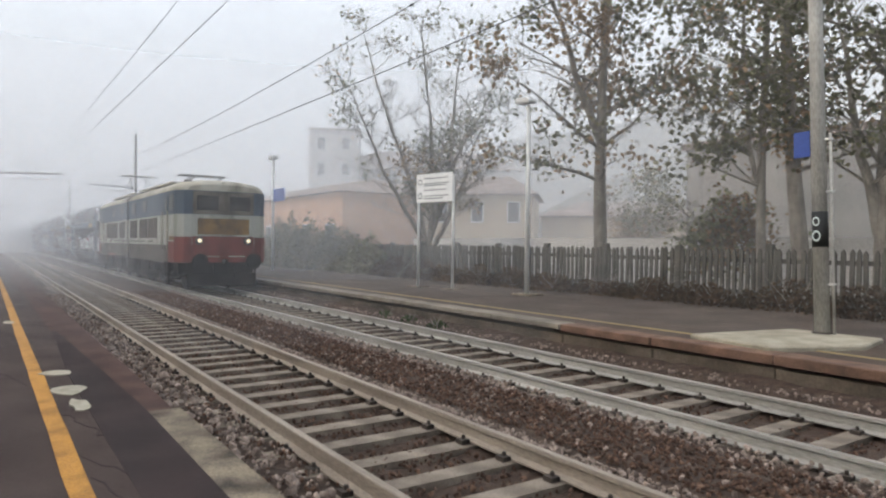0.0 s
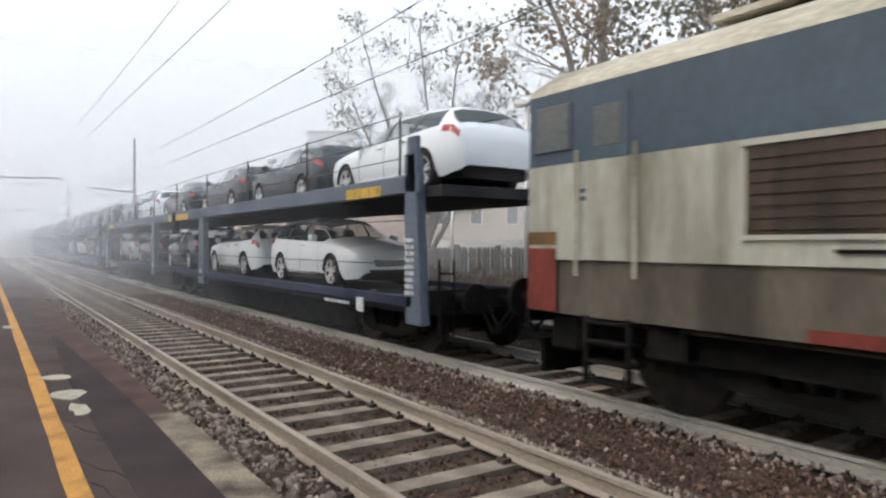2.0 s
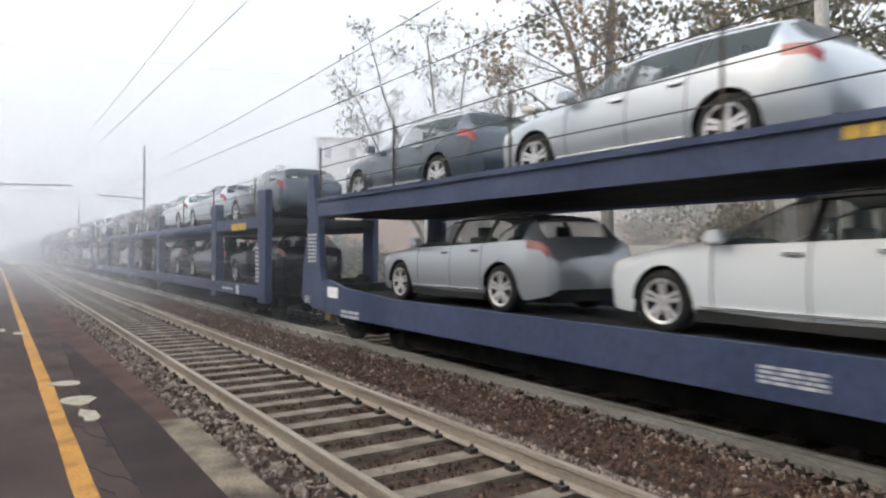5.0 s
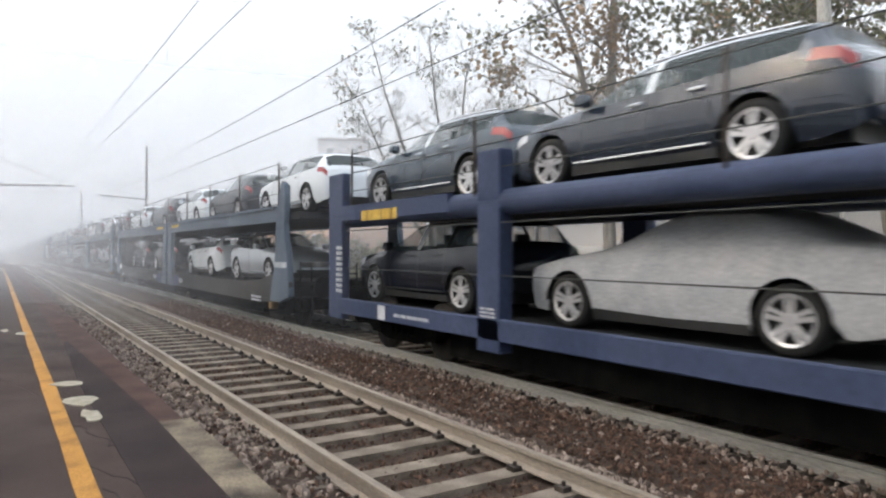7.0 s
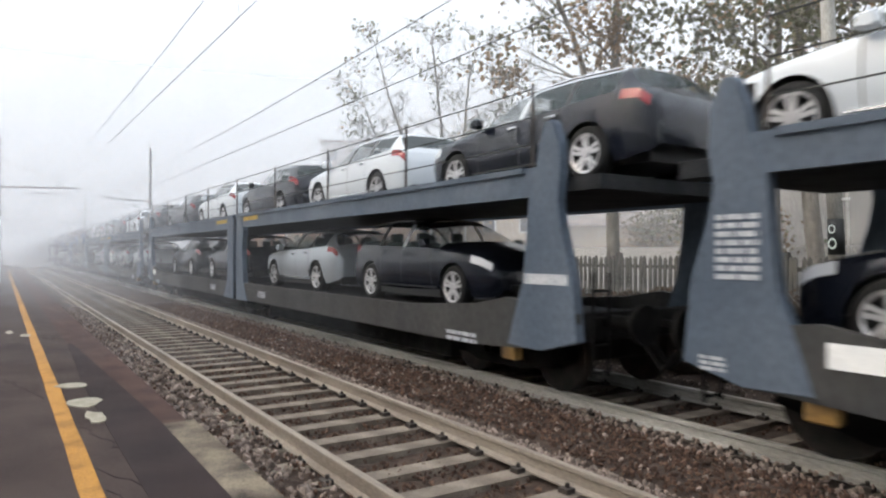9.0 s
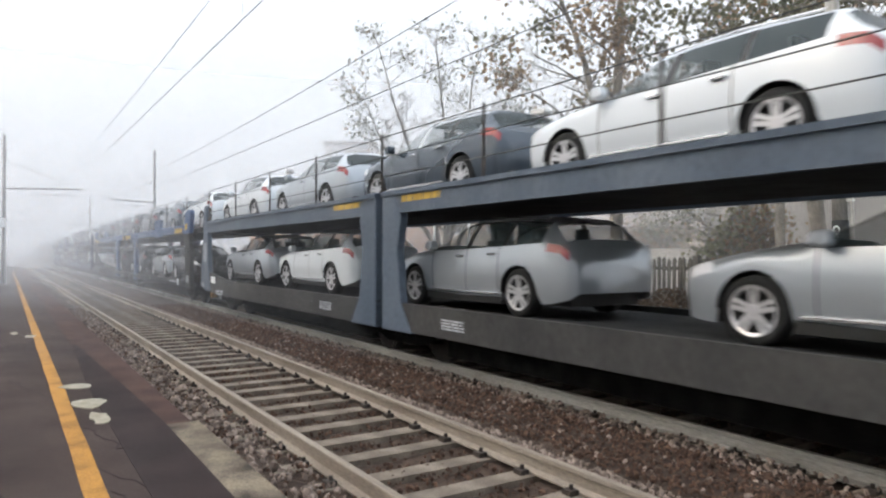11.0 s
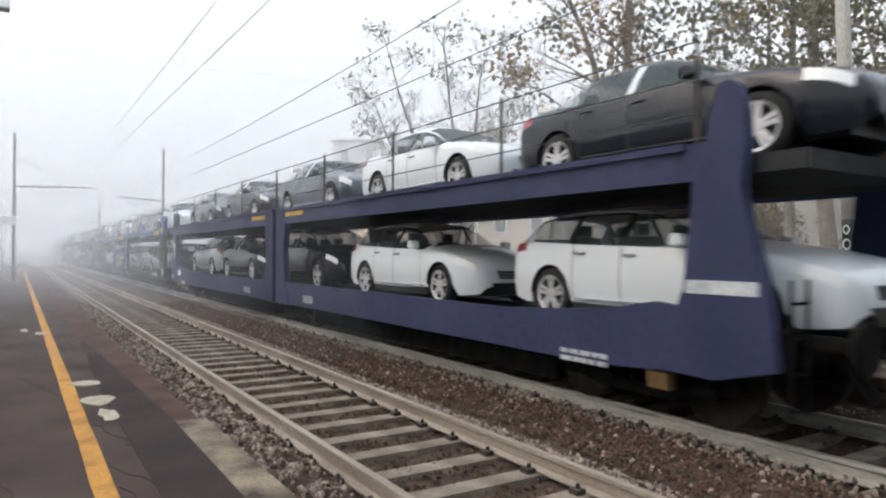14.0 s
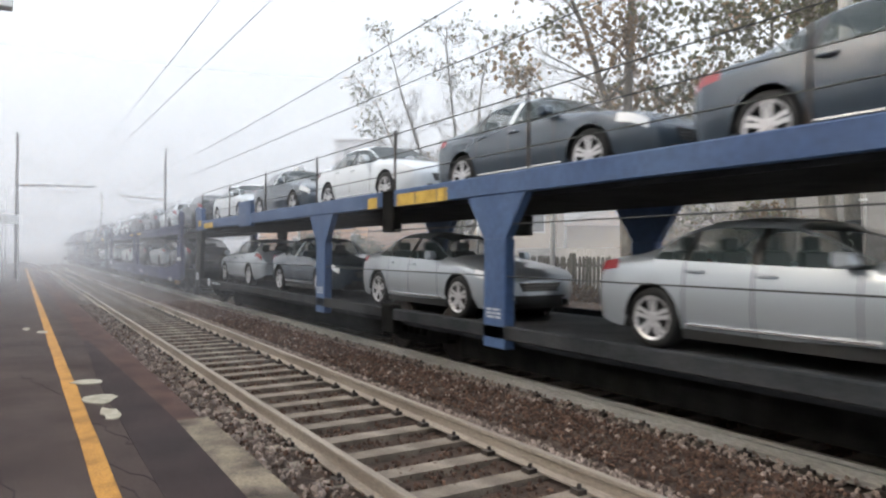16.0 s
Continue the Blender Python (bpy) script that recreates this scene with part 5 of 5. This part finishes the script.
def wagon(kind, s0, s1, paint, label, joints=()):
    """s0, s1: where it begins and ends behind the train's origin; joints: places of inner posts."""
    w = tagged(empty("car_carrier_wagon"), label, "railway wagon", "wagons of the train")
    mid, L = (s0 + s1) / 2, (s1 - s0) / 2
    j = [mid - q for q in joints]
    upper, lower, beam_lo, beam_hi, sill_lo, sill_hi = HEIGHTS[kind]
    UPPER = beam_hi - 0.03
    boxpart("upper_deck", "deck", w, -L - 0.15, L + 0.15, -1.3, 1.3, upper - 0.16, upper)
    boxpart("lower_deck", "deck", w, -L + 0.3, L - 0.3, -1.25, 1.25, lower - 0.18, lower)
    ends(w, L, paint)
    # solid dark blocks stand in for the black shade between floor and track
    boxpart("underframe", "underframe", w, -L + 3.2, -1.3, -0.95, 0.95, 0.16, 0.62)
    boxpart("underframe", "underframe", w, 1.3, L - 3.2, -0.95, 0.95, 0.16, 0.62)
    if kind == "B":
        for h0, h1, dirn in ((-L, -0.12, -1), (0.12, L, 1)):
            for s in (-1, 1):
                y = sorted((s * 1.38, s * 1.46))
                z0, zt = (0.53, 0.96) if paint != "wagon_purple" else (0.56, 1.04)
                outer, inner = (h0, h1) if dirn < 0 else (h1, h0)
                e = dirn
                # side frame with a trough, one broad curved end column and one at the joint
                o, i = outer, inner
                pts_low = [(o - e * 0.55, z0 + 0.08), (o - e * 2.1, z0), (i, z0), (i, zt), (i + e * 0.55, zt), (o - e * 3.6, zt), (o - e * 1.9, zt + 0.1), (o - e * 1.25, zt + 0.22), (o - e * 0.05, zt + 0.1), (o - e * 0.03, z0 + 0.22)]
                part("side_panel", prism(bm_new(), pts_low, "y", *y), "wagon_grey" if paint == "wagon_slate" else paint, w)
                pts_up = [(o - e * 0.55, beam_lo), (i, beam_lo), (i, UPPER + 0.02), (o - e * 0.3, UPPER + 0.02)]
                part("upper_beam", prism(bm_new(), pts_up, "y", *y), paint, w)
                part("beam_lip", box(bm_new(), *sorted((i, o - e * 0.9)), *sorted((s * 1.44, s * 1.50)), UPPER - 0.04, UPPER + 0.03), paint, w)
                if paint == "wagon_slate" and s0 < 140:
                    part("repainted_patch", box(bm_new(), *sorted((i + e * 0.97, i + e * 1.75)), *sorted((s * 1.44, s * 1.466)), z0 + 0.01, z0 + 0.36), "wagon_purple", w, "violet repainted patch")
                y2 = sorted((s * 1.34, s * 1.475))
                pts = [(o - e * d_, z_) for d_, z_ in ((0.02, 0.75), (0.10, 1.45), (0.27, 2.0), (0.33, 2.3), (0.28, 2.6), (0.30, 2.95), (0.38, 3.16), (0.44, 3.22), (0.54, 3.20), (0.64, 2.95), (0.70, 2.62), (0.82, 2.35), (0.85, 1.95), (0.92, 1.4), (1.04, 1.08), (1.2, 0.62), (0.6, 0.60))]
                part("end_column", prism(bm_new(), pts, "y", *y2), paint, w, bevel=0.01)
                part("column_head", box(bm_new(), *sorted((o - e * 0.40, o - e * 0.62)), *sorted((s * 1.30, s * 1.345)), 2.7, 3.15), "iron", w)
                pts = [(i, z0 - 0.02), (i, UPPER + 0.05), (i + e * 0.34, UPPER + 0.05), (i + e * 0.62, 2.30), (i + e * 0.5, 1.8), (i + e * 0.62, zt), (i + e * 0.95, z0 - 0.02)]
                part("joint_column", prism(bm_new(), pts, "y", *y2), paint, w, bevel=0.01)
            bogie(w, outer - dirn * 1.9, 1.8)
        bogie(w, 0, 1.8)
        for e in (-1, 1):
            text_bars(w, "ink_yellow", e * 1.3 - 0.55, UPPER - 0.16, 1.1, 0.10, 1, -1.464)
            if e > 0:
                boxpart("label_band", "ink_white", w, L - 0.88, L - 0.16, -1.482, -1.474, 1.36, 1.48, label="pale lettering band")
            else:
                text_bars(w, "ink_white", -L + 0.36, 2.0, 0.40, 0.045, 8, -1.479)
                boxpart("label_plate", "white_sign", w, -L + 1.30, -L + 1.72, -1.482, -1.462, 0.86, 1.05)
                text_bars(w, "ink_white", -L + 0.2, 0.80, 0.26, 0.03, 3, -1.479)
            boxpart("lifting_bracket", "loco_yellow", w, *sorted((e * (L - 1.1), e * (L - 1.35))), -1.45, -1.3, 0.42, 0.60, bevel=0.02, label="small yellow lifting bracket")
            text_bars(w, "ink_white", e * (L - 2.2) - 0.35, 0.62, 0.7, 0.05, 2, -1.464)
            text_bars(w, "ink_white", e * 2.2 - 0.3, 0.78, 0.55, 0.025, 4, -1.464)
    else:
        for s in (-1, 1):
            y = sorted((s * 1.38, s * 1.46))
            if kind == "T":
                part("upper_beam", tube(bm_new(), (-L + 0.2, s * 1.30, 2.34), (L - 0.2, s * 1.30, 2.34), 0.165, n=16), paint, w, "round tubular deck beam")
                boxpart("side_sill", paint, w, -L + 0.4, L - 0.4, *y, sill_lo, sill_hi, bevel=0.015)
            else:
                boxpart("upper_beam", paint, w, -L + 0.2, L - 0.2, *y, beam_lo, UPPER + 0.03, bevel=0.015)
                boxpart("side_sill", "deck" if kind == "C" else "sill_navy", w, -L + 0.4, L - 0.4, *y, sill_lo, sill_hi, bevel=0.015)
        if kind == "A":
            for e in (-1, 1):
                column(w, e * (L - 0.35), 0.42, 0.30, 0.55, 3.05, paint, lean=-e * 0.12, name="end_post")
                column(w, e * (L - 0.42), 0.26, 0.22, 2.6, 3.3, paint, name="rail_post", t=0.1)
            for x in j:
                column(w, x, 0.58, 0.42, 0.60, UPPER, paint, name="post")
        elif kind == "T":
            for e in (-1, 1):
                column(w, e * (L - 0.2), 0.54, 0.60, 0.5, 3.12, paint, name="end_post")
            for x in j:
                    column(w, x, 0.46, 0.46, 0.45, 3.0, paint, name="post", t=0.22)
            for e in (-1, 1):
                for s in (-1, 1):
                    boxpart("end_beam", paint, w, *sorted((e * (L - 0.3), e * (L - 3.9))), *sorted((s * 1.36, s * 1.465)), 2.26, 2.52)
        else:
            for e in (-1, 1):
                for s in (-1, 1):
                    y2 = sorted((s * 1.34, s * 1.475))
                    low_post = [(0.0, 0.55), (0.05, 1.0), (0.14, 1.7), (0.20, 2.42), (1.0, 2.42), (0.86, 1.9), (0.80, 1.2), (0.78, 0.55)]
                    bracket = [(0.20, 2.424), (0.10, 2.75), (0.0, 3.08), (0.06, 3.18), (0.30, 3.22), (0.86, 3.14), (0.92, 2.72), (1.3, 2.70), (1.3, 2.46), (1.0, 2.424)]
                    part("end_post", prism(bm_new(), [(e * (L - a), z) for a, z in low_post], "y", *y2), "wagon_grey", w, bevel=0.01)
                    part("end_bracket", prism(bm_new(), [(e * (L - a), z) for a, z in bracket], "y", *y2), paint, w, bevel=0.01)
                text_bars(w, "ink_white", e * (L - 0.4) - 0.18, 0.95, 0.36, 0.04, 4, -1.479)
                boxpart("end_mark", "ink_yellow", w, *sorted((e * (L - 0.5), e * (L - 0.85))), -1.482, -1.474, 2.55, 2.75, bevel=0.003, label="round-cornered yellow mark")
            for x in j:
                column(w, x, 0.46, 0.46, 0.5, 1.9, paint, name="post")
                for s in (-1, 1):
                    prism_pts = [(x - 0.23, 1.9), (x + 0.23, 1.9), (x + 0.62, beam_lo), (x - 0.62, beam_lo)]
                    part("gusset", prism(bm_new(), prism_pts, "y", *sorted((s * 1.34, s * 1.458))), paint, w)
            for x in (L - 5.95, -L + 5.95):
                for s in (-1, 1):
                    boxpart("raised_panel", paint, w, x - 0.58, x + 0.58, *sorted((s * 1.36, s * 1.472)), UPPER - 0.3, UPPER + 0.38, bevel=0.012)
        for e in (-1, 1):
            text_bars(w, "ink_yellow", e * (L - 1.9) - 0.6, UPPER - 0.24, 1.2, 0.17, 1, -1.478)
            text_bars(w, "ink_white", e * (L - 2.9) - 0.5, 0.70, 1.0, 0.05, 1, -1.464)
            boxpart("label_plate", "ink_white", w, e * (L - 2.0) - 0.12, e * (L - 2.0) + 0.12, -1.475, -1.462, 0.62, 0.85)
            if kind != "C":
                text_bars(w, "ink_white", e * (L - 0.42) - 0.12, 1.75, 0.24, 0.06, 9, -1.482)
        if kind == "T":
            g = (j[1] + j[2]) / 2
            for s in (-1, 1):
                bm = bm_new()
                prism(bm, [(g - 0.42, 2.36), (g - 0.24, 2.05), (g - 0.24, 1.1), (g - 0.5, 0.5), (g + 0.5, 0.5), (g + 0.24, 1.1), (g + 0.24, 2.05), (g + 0.42, 2.36)], "y", *sorted((s * 1.1, s * 1.40)))
                part("joint_column", bm, "underframe", w, "dark column at the joint")
        if kind in "AC":
            g = sum(j) / 2
            for s in (-1, 1):
                boxpart("joint_block", "underframe", w, g - 0.2, g + 0.2, *sorted((s * 1.30, s * 1.475)), 2.05, 2.74, bevel=0.02, label="dark joint between the two deck halves")
                boxpart("joint_block", "underframe", w, g - 0.2, g + 0.2, *sorted((s * 1.30, s * 1.475)), 0.40, 0.86, bevel=0.02)
            text_bars(w, "ink_yellow", g + 0.32, UPPER - 0.24, 1.5, 0.19, 1, -1.466)
            text_bars(w, "ink_yellow", g - 0.75, UPPER - 0.24, 0.35, 0.19, 1, -1.466)
        for x in j:
            text_bars(w, "ink_white", x - 0.15, 0.98, 0.3, 0.03, 3, -1.464)
        bogie(w, L - 1.9, 1.8)
        bogie(w, -L + 1.9, 1.8)
        bogie(w, 0, 1.8)
    rails_and_wires(w, -L + 0.8, L - 0.8, UPPER, 9)
    if kind != "B":
        for z in (1.42, 2.08):
            part("safety_wire", tube(bm_new(), (-L + 0.6, -1.43, z), (L - 0.6, -1.43, z), 0.009, n=5), "wire", w)
    ride(w, mid)
    return w


LABELS = {"A": "two-level car carrier wagon with flat blue deck beams and slim posts", "T": "two-level navy car carrier wagon with round tubular deck beams",
          "B": "two-level car carrier wagon with solid trough sides and curved end columns", "C": "two-level car carrier wagon with bright blue deck beam and forked posts"}
# kind, start, end, paint, inner posts, cars above and below: shape, colour, + facing the engine or - facing away, place
TRAIN = [
    ("A", 42.4, 72.3, "wagon_slate", (54.3, 60.9), "ew-44.8 ek-49.7 ek-54.7 sk-60.1 ew-65.4 sg-70.3", "mw+48.2 ew-53.6 mk-59.4 ek-65.1 si-70.2"),
    ("B", 74.4, 98.9, "wagon_navy", (), "ek-76.4 eg-81.2 sg-86.2 ei-91.2 eg-96.2", "sk+78.7 sk-83.6 ew-89.2 ei-94.6"),
    ("T", 101.2, 132.0, "wagon_navy", (105.5, 113.3, 119.9, 127.2), "eg-104 ei-109 ew-113.9 ek-120.0 eb-125.35 eg-129.8", "ek-104 eg-109 mb-114.0 mk-119.0 sc-125.0 mk-130.0"),
    ("B", 134.1, 158.75, "wagon_slate", (), "ew-136.0 ek-141.1 sw-145.9 ek-151.2 sw-156.7", "si+138.5 ew-144.0 mk-150.3 ek-155.9"),
    ("B", 160.05, 185.4, "wagon_slate", (), "ek-161.9 ew-167.2 ek-172.3 ew-177.4 ek-182.5", "mk+164.7 ei-170.0 ek-176.0 ek-181.6"),
    ("B", 187.0, 211.25, "wagon_slate", (), "ek-189.0 ew-194.0 eg-199.0 ei-204.1 ew-209.1", "ei-191.5 ei-197.6 ew-203.8 ei-208.7"),
    ("C", 212.7, 241.9, "wagon_blue", (224.5, 230.8), "ew-215.0 eg-219.9 ek-225.1 ek-230.3 sg-235.0 eg-240.1", "sk+216.7 ei-221.55 mk-227.9 ek-234.75 ei-239.7"),
    ("B", 243.95, 268.95, "wagon_purple", (), "sk+245.9 sw+250.9 sg+255.9 sk+261.4 sg+266.6", "ew+246.0 ew+251.4 mk+256.6 sk+261.6 ei-266.3"),
    ("C", 270.5, 299.5, "wagon_blue", (282.2, 288.1), "ew+272.6 sg+277.5 sg+282.5 sw+287.8 sg+292.8 sw+297.6", "eg-273.4 si+278.8 si+285.3 sg+291.0 ei-296.5"),
    ("B", 301.8, 326.0, "wagon_purple", (), "ek-304 ei-309 sg-314 sk-319 ew-324", "ek-306 ei-311.6 ek-317.3 sw-323"),
    ("A", 328.2, 357.0, "wagon_slate", (340.0, 346.5), "ew-330.5 eg-335.4 mk-340.2 sg-345.1 ew-349.9 sg-354.7", "mw-332 ew-337.6 mk-343.2 ek-348.8 sw-354"),
    ("B", 359.2, 383.4, "wagon_slate", (), "ek-361.4 ei-366.4 sg-371.4 ek-376.4 ew-381.4", "ek-363.5 ei-369 ek-374.5 ew-380"),
]
for kind, s0, s1, paint, posts, above, below in TRAIN:
    wagon(kind, s0, s1, paint, LABELS[kind], posts)
    for codes, z in ((above, HEIGHTS[kind][0]), (below, HEIGHTS[kind][1])):
        for code in codes.split():
            at = float(code[3:])
            # the lower floor of the beam wagons climbs towards their rear end
            ramp = kind == "A" and z < 2 and at > s1 - 3.0
            place_car(code, at, z + (0.11 if ramp else 0.0), 0 if code[2] == "+" else 180, 3.5 if ramp else 0.0)


def motions():
    for ob, s, y, z, turn, tilt in KEYED:
        walk(ob, [(t, pose(SPEED * t - s, y, z, 0, tilt, 0) @ pose(0, 0, 0, 0, 0, turn)) for t in (0, 1 / 30, 16 - 1 / 30, 16)])


motions()
